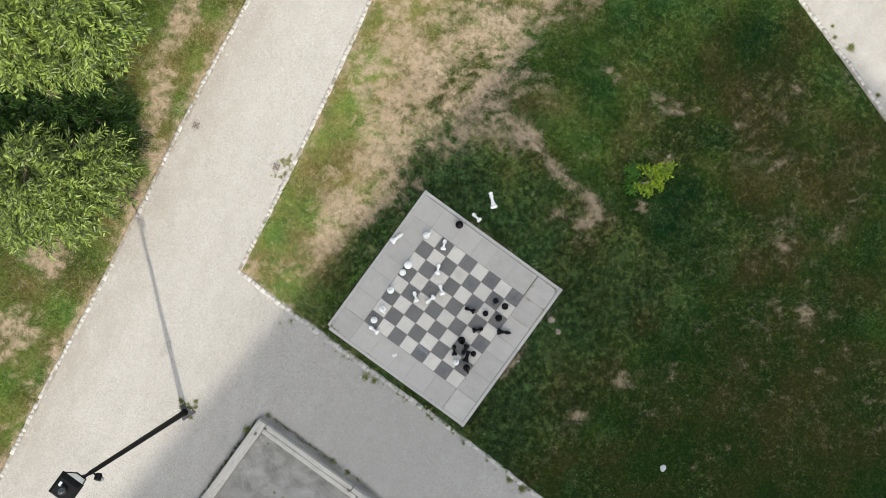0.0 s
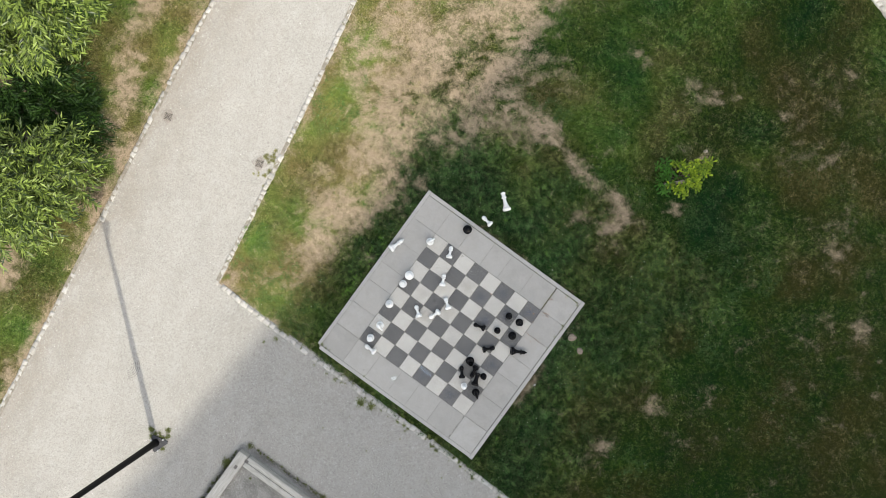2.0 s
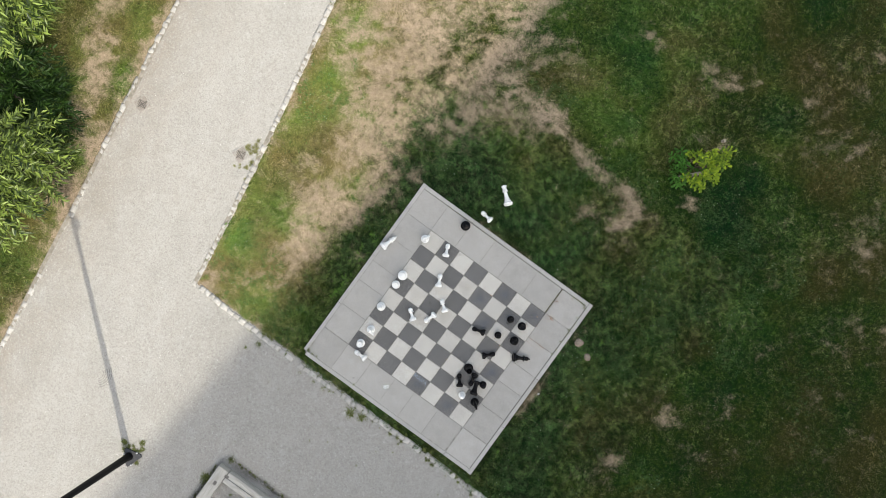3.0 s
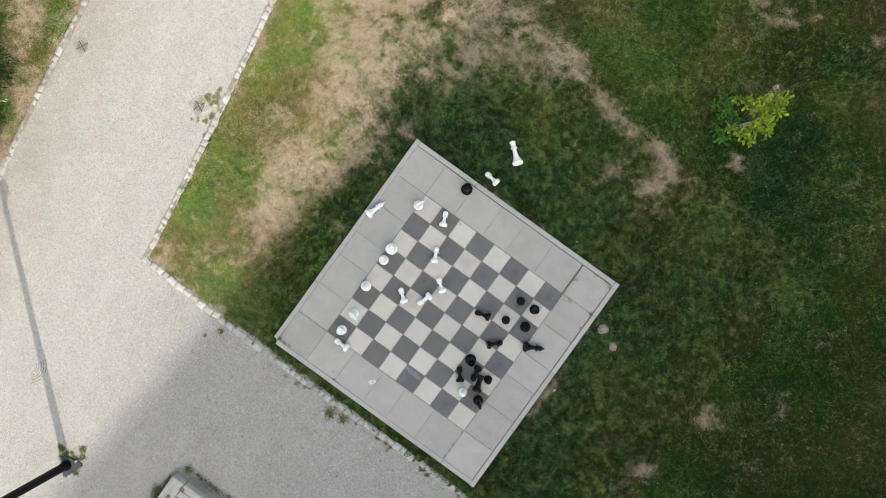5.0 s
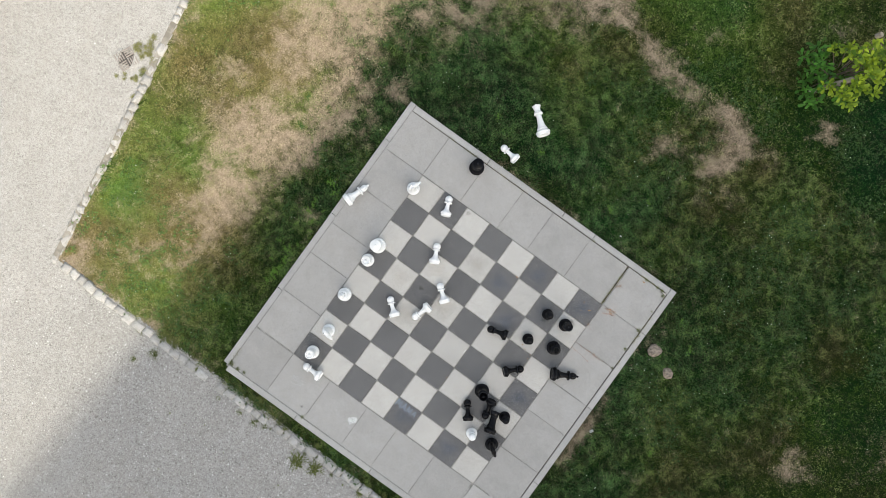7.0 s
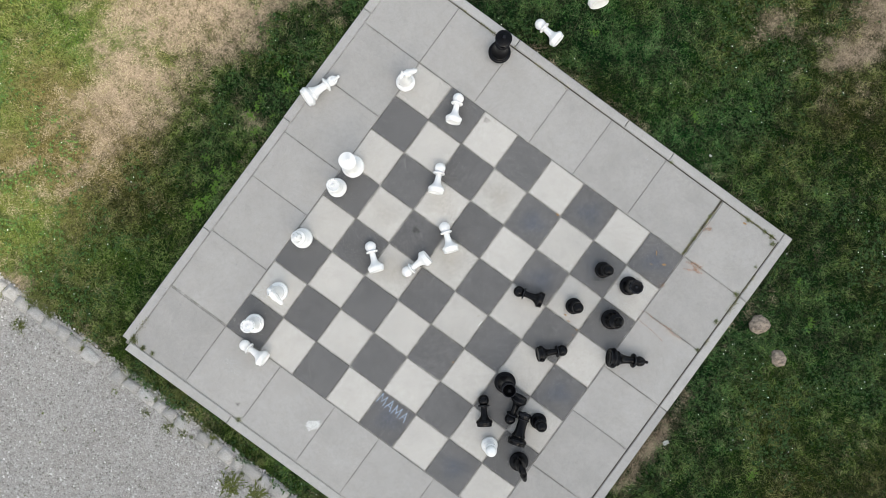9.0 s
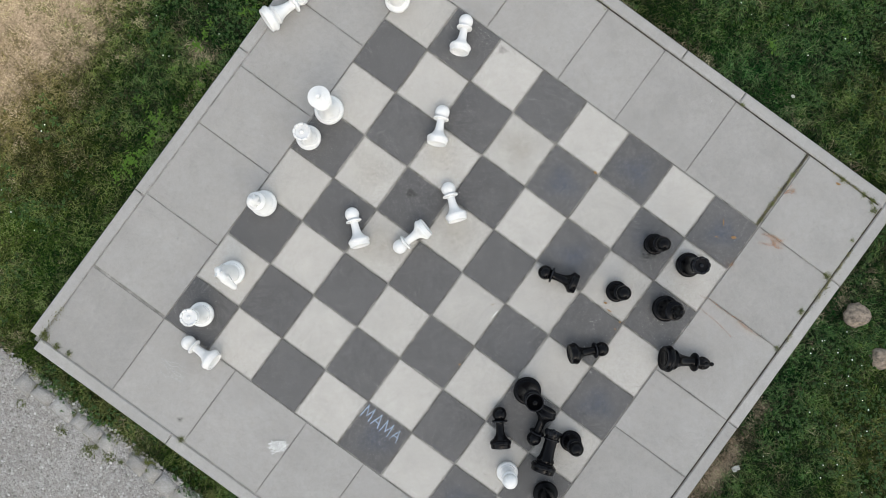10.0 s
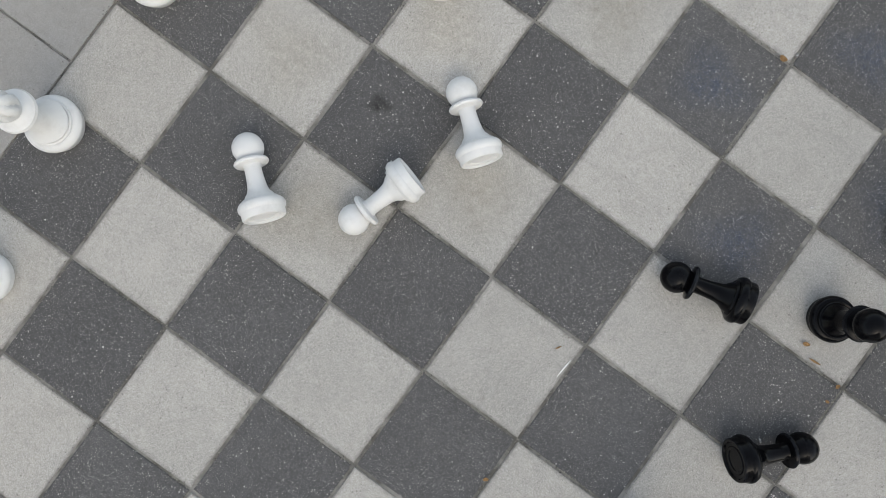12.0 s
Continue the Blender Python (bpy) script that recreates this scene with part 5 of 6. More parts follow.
# ---- drains ----
def build_drain(x, y, turn, size=0.25):
    drain = holder("drain_cover", pose(x, y, PATH_Z, 0, 0, turn))
    tagged(drain, "rusty square cast-iron drain grate set in gravel", "drain", "path drains")
    part("pit", box_bm(size * 0.5, size * 0.5, 0.004, 0.0, pose(0, 0, 0.0005, 0, 0, 45)), M_PIT, drain, flat=True)
    rim = []
    for k in range(4):
        rim.append(box_bm(size if k % 2 else size - 0.070, 0.034, 0.012, 0.004, pose(0, 0, 0, 0, 0, 90 * k) @ pose(0, size / 2 - 0.017, -0.0045)))
    part("rim", join_bm(*rim), M_GRAVEL, drain, "dust-covered rim")
    rnd = random.Random(int(x * 10))
    for quarter in range(4):
        cx, cy = (size / 4 - 0.012) * (1 if quarter % 2 else -1), (size / 4 - 0.012) * (1 if quarter > 1 else -1)
        along = 90 if quarter in (0, 3) else 0
        for k in range(4):
            bar = part("grate_bar", box_bm(0.015, size / 2 - 0.036, 0.010, 0.002), M_CAST, drain)
            bar.matrix_basis = pose(cx, cy, 0.0045, 0, 0, along) @ pose(-0.039 + 0.026 * k, 0, 0)
    for turn2 in (0, 180):
        bm = bmesh.new()
        edge = [(-0.5, 0.5), (0.16, 0.5), (0.06, 0.40), (-0.04, 0.36), (-0.16, 0.30), (-0.28, 0.16), (-0.36, 0.04), (-0.5, -0.08)]
        ring = [bm.verts.new((u * size + rnd.uniform(-0.008, 0.008), v * size + rnd.uniform(-0.008, 0.008), 0.0012 if 0.5 in (abs(u), abs(v)) else 0.0105)) for u, v in edge]
        bm.faces.new(ring)
        low = bmesh.ops.extrude_face_region(bm, geom=bm.faces[:])
        for v in low["geom"]:
            if isinstance(v, bmesh.types.BMVert):
                v.co.z = -0.002
        bm.transform(pose(0, 0, 0, 0, 0, turn2))
        part("silt", bm, M_GRAVEL, drain, "gravel silted over the bars", flat=True)


build_drain(-6.48, 0.045, 66, 0.27)
build_drain(-4.60, 0.33, 66, 0.27)


def build_manhole(x, y):
    cover = holder("manhole_cover", pose(x, y, PATH_Z))
    tagged(cover, "round gravel-dusted manhole cover with concentric ribs", "manhole")
    part("plate", lathe_bm([(0, 0.0025), (0.25, 0.0025), (0.25, -0.01), (0, -0.01)], 40), M_GRAVEL, cover, flat=True)
    for k in range(5):
        r = 0.09 + 0.036 * k
        for j in range(4):
            bm = bmesh.new()
            rows = []
            for u in range(6):
                a = radians(-48 + 28 * j + 23 * u / 5)
                rows.append([bm.verts.new((q * math.cos(a), q * math.sin(a), z)) for q, z in ((r, 0.003), (r, 0.0048), (r + 0.009, 0.0048), (r + 0.009, 0.003))])
            for a, b in zip(rows, rows[1:]):
                for i in range(3):
                    bm.faces.new((a[i], a[i + 1], b[i + 1], b[i]))
            part("rib", bm, M_IRON, cover, "dark iron rib showing through the dust")


build_manhole(-4.39, -4.14)


# ---- timber edging of the sand pit ----
def build_timber_frame():
    frame_ob = holder("timber_frame", pose(-1.765, -4.11, PATH_Z))
    tagged(frame_ob, "weathered grey timber frame round a gravel bed", "raised bed")
    top = 0.17

    def beam(length, m, width=0.20):
        bm = box_bm(length, width, top, 0.012, None, 2)
        ob = part("beam", bm, M_TIMBER, frame_ob)
        ob.matrix_basis = m

    beam(2.35, pose(0.10, -1.20, top / 2, 0, 0, 90))
    beam(2.6, pose(0.10, -3.70, top / 2, 0, 0, 90))
    for y, shift in ((-0.068, 0.0), (-0.172, 0.18)):
        beam(2.2 + shift, pose(1.31 + shift / 2, y, top / 2), 0.098)
        beam(2.4 - shift, pose(3.63 + shift / 2, y, top / 2), 0.098)
    for x, y, turn in ((0.12, -0.30, 90), (0.22, -0.10, 0), (2.38, -0.12, 0)):
        plate = part("notch", box_bm(0.07, 0.055, 0.006, 0.001), M_NOTCH, frame_ob, "dark notch at a beam joint")
        plate.matrix_basis = pose(x, y, top + 0.003, 0, 0, turn)
    bed = part("bed_fill", box_bm(4.7, 4.7, 0.05, 0.0, pose(2.5, -2.55, 0.024)), M_BED, frame_ob, "grey gravel filling", flat=True)


build_timber_frame()


# ---- stones and rubbish ----
def build_stone(x, y, size, seed, material, label, flat=0.7):
    rnd = random.Random(seed)
    bm = bmesh.new()
    bmesh.ops.create_icosphere(bm, subdivisions=3, radius=1)
    offset = Vector((seed * 3.1, seed * 1.7, 0))
    for v in bm.verts:
        c = v.co.copy()
        k = 1 + 0.28 * noise.noise(c * 1.1 + offset) + 0.20 * noise.noise(c * 2.7 + offset) + 0.07 * noise.noise(c * 7.0 + offset)
        v.co = Vector((c.x * k, c.y * k * 0.86, c.z * k * flat)) * size / 2
        for axis in (Vector((0.8, 0.5, 0.3)), Vector((-0.6, 0.7, 0.4)), Vector((0.1, -0.9, 0.4)), Vector((0, 0.1, 1))):
            reach = v.co.dot(axis.normalized()) - size * 0.42 * (flat if axis.z > 0.9 else 1)
            if reach > 0:
                v.co -= axis.normalized() * reach * 0.85
    ob = part("stone", bm, material)
    ob.matrix_basis = pose(x, y, GROUND + 0.25 * size, 0, 0, rnd.uniform(0, 360))
    tagged(ob, label, "stone")


build_stone(1.980, 1.125, 0.155, 1, M_STONE, "rough brownish field stone lying in the grass")
build_stone(2.243, 1.005, 0.125, 2, M_STONE, "smooth pinkish stone lying in the grass")
build_stone(5.72, -0.015, 0.15, 3, M_STONE_GREY, "angular grey stone lying in the grass")


def crumple(x, y, size, turn, seed):
    rnd = random.Random(seed)
    bm = bmesh.new()
    bmesh.ops.create_grid(bm, x_segments=5, y_segments=4, size=0.5)
    for v in bm.verts:
        v.co = Vector((v.co.x * size, v.co.y * size * 0.6, 0.018 * rnd.random() + 0.25 * abs(v.co.y) * size))
    ob = part("wrapper", bm, M_LITTER)
    ob.modifiers.new("thick", "SOLIDIFY").thickness = 0.001
    ob.matrix_basis = pose(x, y, GROUND + 0.03, 0, 0, turn)
    tagged(ob, "small crumpled white scrap of wrapper in the grass", "litter")


crumple(1.931, 0.009, 0.045, 60, 1)
crumple(0.949, 1.923, 0.024, 20, 2)


# ---- chalk, rust and droppings on the slabs ----
def ribbon(points, width, z):
    bm = bmesh.new()
    rows = []
    for k, (x, y) in enumerate(points):
        a, b = points[max(0, k - 1)], points[min(len(points) - 1, k + 1)]
        dx, dy = b[0] - a[0], b[1] - a[1]
        n = math.hypot(dx, dy) or 1
        w = width / 2
        rows.append((bm.verts.new((x - dy / n * w, y + dx / n * w, z)), bm.verts.new((x + dy / n * w, y - dx / n * w, z))))
    for (a, b), (c, d) in zip(rows, rows[1:]):
        bm.faces.new((a, b, d, c))
    return bm


def scribble(name, x, y, spread, turns, width, material, label, seed, category="chalk drawing", aim=0.8):
    rnd = random.Random(seed)
    strokes = []
    for s in range(turns):
        pts = []
        a = aim + rnd.uniform(-0.35, 0.35)
        for k in range(5):
            u = (k / 4 - 0.5) * spread * rnd.uniform(0.8, 1.2)
            pts.append((u * math.cos(a) + rnd.uniform(-0.01, 0.01) + (s / max(1, turns) - 0.5) * spread * 0.6 * -math.sin(a), u * math.sin(a) + rnd.uniform(-0.01, 0.01) + (s / max(1, turns) - 0.5) * spread * 0.6 * math.cos(a)))
        strokes.append(ribbon(pts, width, 0.0002 * s))
    ob = part(name, join_bm(*strokes), material, flat=True)
    ob.matrix_basis = pose(x, y, 0.0045)
    tagged(ob, label, category, kind="structure")


def chalk_word(text, x, y, height, turn):
    """Capitals drawn by hand in single chalk strokes."""
    shapes = {"M": (((0, 0), (0.05, 1.0)), ((0.05, 1.0), (0.36, 0.25)), ((0.36, 0.25), (0.62, 0.98)), ((0.62, 0.98), (0.72, 0.02))),
              "A": (((0, 0), (0.3, 1.0)), ((0.3, 1.0), (0.62, 0.0)), ((0.08, 0.38), (0.55, 0.36)))}
    rnd = random.Random(2)
    strokes, at = [], 0.0
    for letter in text:
        drop, size = rnd.uniform(-0.06, 0.06), rnd.uniform(0.92, 1.05)
        for a, b in shapes[letter]:
            pts = [(height * (at + size * (a[0] + (b[0] - a[0]) * u)) + rnd.uniform(-1, 1) * 0.0012, height * (drop + size * (a[1] + (b[1] - a[1]) * u)) + rnd.uniform(-1, 1) * 0.0012) for u in (-0.03, 0.3, 0.65, 1.04)]
            strokes.append(ribbon(pts, rnd.uniform(0.0045, 0.0062), 0.0002 * len(strokes)))
        at += 0.98 if letter == "M" else 0.88
    ob = part("chalk_writing", join_bm(*strokes), M_CHALK_BLUE, flat=True)
    ob.matrix_basis = pose(x, y, 0.0045, 0, 0, turn) @ pose(-height * at / 2, -height / 2, 0)
    tagged(ob, "the word MAMA chalked in pale blue on a dark square", "chalk writing", kind="structure")


chalk_word("MAMA", 0.160, -0.972, 0.074, -2)
scribble("chalk_scribble", -0.255, -1.418, 0.085, 24, 0.0065, M_CHALK, "dense white chalk scribble on a border slab", 4)
scribble("chalk_scribble", -0.98, -1.41, 0.15, 6, 0.0045, M_CHALK_FAINT, "faint white chalk scratches on a border slab", 5, aim=0.15)
scribble("rust_stain", 1.33, 1.19, 0.13, 3, 0.014, M_RUST, "orange-brown rust stain on a border slab", 6, "stain", 0.1)
scribble("rust_stain", 1.33, 0.70, 0.26, 2, 0.008, M_RUST, "orange-brown rust streak along a slab joint", 7, "stain", 0.0)
scribble("rust_stain", 1.24, 1.47, 0.06, 3, 0.006, M_RUST, "small rust flecks on a border slab", 8, "stain", 1.2)


def smudge(name, x, y, rx, ry, turn, material, label, z=0.0035):
    """A thin round film, full in the middle and gone at its rim."""
    steps, rings = 20, 4
    verts, fade = [(0, 0, 0)], [1.0]
    for r in range(1, rings + 1):
        for k in range(steps):
            a = 2 * math.pi * k / steps
            wob = 1 + 0.25 * math.sin(3 * a + x * 9) * r / rings
            verts.append((rx * wob * r / rings * math.cos(a), ry * wob * r / rings * math.sin(a), 0))
            fade.append((1 - r / rings) ** 0.8)
    tri = [(0, 1 + k, 1 + (k + 1) % steps) for k in range(steps)]
    for r in range(rings - 1):
        for k in range(steps):
            a, b2 = 1 + r * steps + k, 1 + r * steps + (k + 1) % steps
            tri += [(a, a + steps, b2), (b2, a + steps, b2 + steps)]
    ob = link(name, raw_mesh(name, np.array(verts, float), np.array(tri), {"fade": np.array(fade)}), material)
    ob.matrix_basis = pose(x, y, z, 0, 0, turn)
    tagged(ob, label, "stain", kind="structure")


for x, y in ((1.05, 1.05), (0.45, 1.05), (0.75, 0.75), (0.45, 0.45), (1.05, -0.15), (0.15, -1.05), (0.75, -1.05), (0.15, 0.75)):
    smudge("chalk_smudge", x + 0.02, y - 0.01, 0.12, 0.10, 30 * x, M_SMUDGE_BLUE, "rubbed blue chalk dust on a dark square")
for x, y, r in ((-0.49, 0.185, 0.035), (-0.79, -1.62, 0.022), (0.80, 0.70, 0.06), (1.06, 0.84, 0.05), (-0.55, 1.15, 0.03)):
    smudge("dirt_spot", x, y, r, r * 0.8, 20, M_SMUDGE_DARK, "small dark dirt spot on the paving")
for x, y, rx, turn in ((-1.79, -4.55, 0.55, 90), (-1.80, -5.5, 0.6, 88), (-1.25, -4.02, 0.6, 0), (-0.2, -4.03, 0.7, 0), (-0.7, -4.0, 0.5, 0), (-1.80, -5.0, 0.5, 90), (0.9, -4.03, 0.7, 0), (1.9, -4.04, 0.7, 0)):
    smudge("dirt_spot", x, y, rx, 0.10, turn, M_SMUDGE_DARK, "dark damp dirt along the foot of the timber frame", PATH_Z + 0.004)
for x, y, rx, ry, t in ((1.345, 1.19, 0.055, 0.03, -8), (1.22, 0.93, 0.03, 0.018, 30), (1.50, 0.69, 0.10, 0.012, 0), (1.25, 1.47, 0.04, 0.02, 50)):
    smudge("rust_smudge", x, y, rx, ry, t, M_SMUDGE_RUST, "orange rust smudge on a border slab")
for x, y in ((-0.45, -0.15), (-0.15, 0.15), (-0.45, 0.45), (-0.15, 0.75), (-0.75, 0.15)):
    smudge("sand_smudge", x, y, 0.14, 0.13, 0, M_SMUDGE_TAN, "sandy dirt rubbed into a light square")


def scrap(name, x, y, long, wide, turn, material, label, category):
    """A small curled leaf bit or splinter lying on the paving."""
    bm = bmesh.new()
    bmesh.ops.create_grid(bm, x_segments=4, y_segments=2, size=0.5)
    for v in bm.verts:
        u = v.co.x * 2
        v.co = Vector((v.co.x * long, v.co.y * wide * (1 - 0.75 * u * u), 0.12 * wide + 0.3 * wide * u * u + 0.5 * wide * abs(v.co.y)))
    ob = part(name, bm, material)
    ob.modifiers.new("thick", "SOLIDIFY").thickness = 0.0006
    ob.matrix_basis = pose(x, y, 0.003, 0, 0, turn)
    tagged(ob, label, category)


for px, py, long, wide, turn in ((0.768, 0.333, 0.020, 0.012, 20), (0.899, 0.292, 0.014, 0.010, 70), (0.814, 0.310, 0.034, 0.006, 5), (0.305, -0.437, 0.015, 0.010, 40), (0.286, 0.896, 0.022, 0.016, 0), (0.257, -0.052, 0.018, 0.004, 60), (1.138, 1.062, 0.032, 0.016, 30), (1.043, 1.099, 0.038, 0.006, -55), (1.06, 1.01, 0.02, 0.005, 20), (1.44, 1.66, 0.03, 0.014, 10), (0.90, 0.245, 0.012, 0.008, 0)):
    scrap("dry_leaf", px, py, long, wide, turn, M_SCRAP, "tiny curled brown dry leaf lying on the paving", "dry leaf")
scrap("splinter", 0.30, -0.088, 0.055, 0.004, 86, M_OPAL, "thin white splinter lying on a square", "litter")


rnd = random.Random(21)
for k in range(26):
    side = rnd.randrange(4)
    u, v = rnd.uniform(-1.65, 1.65), rnd.uniform(1.24, 1.66)
    x, y = ((u, v), (v, u), (u, -v), (-v, u))[side] if k % 5 else (rnd.uniform(0, 1.1), rnd.uniform(0, 1.1))
    r = rnd.uniform(0.004, 0.009)
    smudge("bird_dropping", x, y, r, r * rnd.uniform(0.5, 1), rnd.uniform(0, 180), M_SMUDGE_WHITE, "small dried white bird dropping on the paving", 0.004)


# ---- weeds ----
def weed_mesh(seed, blades, reach, broad, material=None):
    rnd = random.Random(seed)
    bm = bmesh.new()
    root = bm.verts.new((0, 0, 0))
    for k in range(blades):
        a = rnd.uniform(0, 6.28)
        ox, oy = rnd.gauss(0, reach * 0.5), rnd.gauss(0, reach * 0.5)
        l, w, up = reach * rnd.uniform(0.25, 0.7), broad * rnd.uniform(0.5, 1.0), rnd.uniform(0.1, 0.8)
        c, s = math.cos(a), math.sin(a)
        rows = []
        for u, ww in ((0.05, 0.3), (0.45, 1.0), (0.8, 0.7), (1.0, 0.05)):
            r, z = l * u, l * up * (u - 0.55 * u * u)
            rows.append((bm.verts.new((ox + r * c - ww * w * s, oy + r * s + ww * w * c, z)), bm.verts.new((ox + r * c + ww * w * s, oy + r * s - ww * w * c, z + 0.002))))
        for (p, q), (t, v) in zip(rows, rows[1:]):
            bm.faces.new((p, q, v, t))
        bm.faces.new((root, rows[0][1], rows[0][0]))  # its stalk
    mesh = bpy.data.meshes.new("weed")
    bm.to_mesh(mesh)
    bm.free()
    mesh.materials.append(material or (M_LEAFY if broad > 0.006 else M_WEED))
    return mesh


WEEDS = [weed_mesh(1, 150, 0.05, 0.0020), weed_mesh(2, 190, 0.050, 0.0030), weed_mesh(3, 110, 0.045, 0.0018), weed_mesh(4, 22, 0.05, 0.007), weed_mesh(5, 160, 0.055, 0.0022, M_TUFT)]


def weed(x, y, size=1.0, kind=0, z=PATH_Z, label="small green weed tuft growing in the gravel"):
    rnd = random.Random(int(x * 911 + y * 577))
    ob = link("weed", WEEDS[kind], None)
    ob.matrix_basis = pose(x, y, z, 0, 0, rnd.uniform(0, 360)) @ Matrix.Diagonal((size, size, size, 1))
    tagged(ob, label, "weed", "weeds")


for x, y, s, k in ((-0.48, -2.15, 1.5, 1), (-0.28, -2.10, 1.4, 1), (-1.66, -4.00, 1.2, 0), (-1.84, -4.5, 1.5, 1), (-0.58, -4.45, 1.4, 1), (-0.02, -3.98, 1.3, 0),
                   (0.40, -4.0, 1.3, 0), (3.24, -2.12, 1.3, 1), (3.57, -2.13, 1.4, 1), (-1.31, -2.09, 0.7, 2), (-1.59, -2.1, 0.6, 2), (-1.12, -2.09, 0.9, 2),
                   (-1.0, -2.05, 0.8, 2), (-2.45, -2.12, 1.0, 0), (-2.6, -2.3, 0.7, 0), (-3.0, -4.75, 0.8, 1), (-3.22, -4.85, 0.8, 1), (-2.95, -5.0, 0.8, 1), (-3.06, -5.08, 0.7, 3),
                   (-4.36, 0.30, 0.8, 2), (-2.72, -1.99, 0.9, 0), (-2.62, -1.96, 0.7, 1), (-2.50, -1.93, 1.0, 0), (-2.36, -1.90, 0.8, 1), (-1.08, -1.98, 0.9, 0), (-1.18, -2.0, 0.7, 0)):
    weed(x, y, s, k)
rnd = random.Random(33)
for cx, cy, spread, count in ((-4.47, 0.56, 0.10, 12), (-4.41, 0.16, 0.10, 10), (-4.38, 0.38, 0.07, 4)):
    for k in range(count):
        weed(cx + rnd.gauss(0, spread), cy + rnd.gauss(0, spread), rnd.uniform(0.3, 0.7), 4, label="low yellow-green grass tuft beside a drain")
for k in range(12):
    a, r = rnd.uniform(0, 6.28), rnd.uniform(0.05, 0.24)
    weed(-3.18 + r * math.cos(a), -4.86 + r * math.sin(a), rnd.uniform(0.5, 1.0), rnd.choice((0, 1)), label="dark weed tuft at the foot of the lamp post")
for x, y, s in ((3.73, 9.50, 1.5), (3.33, 9.48, 0.8), (3.15, 9.64, 0.7), (4.03, 9.13, 0.7), (4.78, 9.02, 0.9)):
    weed(x, y, s, 1)
rnd = random.Random(8)
for k in range(50):
    along = rnd.uniform(0.05, 2.4)
    weed(-1.79 - rnd.uniform(0, 0.04), -4.05 - along, rnd.uniform(0.25, 0.6), rnd.choice((0, 1, 2)))
    weed(-1.70 + along, -4.02 + rnd.uniform(0, 0.05), rnd.uniform(0.2, 0.55), rnd.choice((0, 1, 2)))
for k in range(44):
    weed(rnd.uniform(-2.0, 3.2), rnd.uniform(-3.95, -2.25), rnd.uniform(0.12, 0.34), rnd.choice((0, 1, 2)))
for k in range(10):
    weed(-1.35 + rnd.uniform(0, 2.0), -4.45 - rnd.uniform(0, 1.6), rnd.uniform(0.35, 0.8), rnd.choice((0, 2)), -0.0, "small dark weed growing in the gravel bed")
for k in range(64):
    x = rnd.uniform(-2.6, 4.5)
    weed(x, low_kerb(x) + rnd.gauss(0.0, 0.045), rnd.uniform(0.25, 0.75), rnd.choice((0, 2, 2, 1)), PATH_Z + 0.006, "small weed tuft between the kerb setts")
weed(-1.19, -1.86, 1.6, 0, GROUND + 0.01, "dark spiky grass tuft between paving and kerb")
for k in range(22):
    weed(-1.83 - abs(rnd.gauss(0, 0.09)), rnd.uniform(-0.75, 0.75), rnd.uniform(0.45, 0.95), 3, GROUND + 0.012, "broad-leaved green weed at the paving edge")
for x, y, s in ((-1.69, -1.69, 0.7), (-0.72, -1.71, 0.45), (1.70, 1.20, 0.5), (1.70, 0.95, 0.4), (1.71, 0.70, 0.35), (1.70, 1.66, 0.5), (1.45, 1.70, 0.4), (0.74, 1.71, 0.35), (1.205, 1.55, 0.35), (1.207, 1.35, 0.28), (1.60, 1.70, 0.42), (1.66, 1.70, 0.5), (1.70, 1.45, 0.3), (-1.60, -1.70, 0.5), (-1.52, -1.69, 0.4)):
    weed(x, y, s, 2, 0.0, "tiny moss and grass tuft in a slab joint")
for x, y, s in ((-1.95, 0.55, 1.2), (-2.0, 0.15, 1.0), (2.05, 1.55, 0.9), (-0.3, 2.15, 1.0), (0.7, 2.1, 1.0), (2.3, 1.35, 1.1), (1.95, -1.2, 1.0), (-2.05, -0.3, 1.0), (2.6, 0.2, 1.0), (1.0, 2.4, 0.9), (-0.9, 2.2, 0.9)):
    weed(x, y, s, 3, GROUND + 0.01, "broad-leaved plantain rosette in the lawn")


# ---- oak sapling ----
def oak_leaf(seed):
    """A lobed leaf, narrow at its stalk and broadest past the middle, folded a little along its rib."""
    rnd = random.Random(seed)
    bm = bmesh.new()
    mid = [bm.verts.new((0.11 * u, 0, 0.014 * math.sin(3.0 * u))) for u in (0, 0.2, 0.4, 0.6, 0.8, 1.0)]
    for side in (-1, 1):
        rim = [bm.verts.new((0.11 * u, side * w * rnd.uniform(0.9, 1.1), 0.014 * math.sin(3.0 * u) + 0.25 * w)) for u, w in ((0.16, 0.005), (0.32, 0.013), (0.42, 0.011), (0.60, 0.023), (0.70, 0.019), (0.88, 0.020))]
        for k in range(5):
            quad = (mid[k], mid[k + 1], rim[k + 1], rim[k])
            bm.faces.new(quad if side > 0 else quad[::-1])
    mesh = bpy.data.meshes.new("leaf")
    bm.to_mesh(mesh)
    bm.free()
    mesh.shade_smooth()
    return mesh


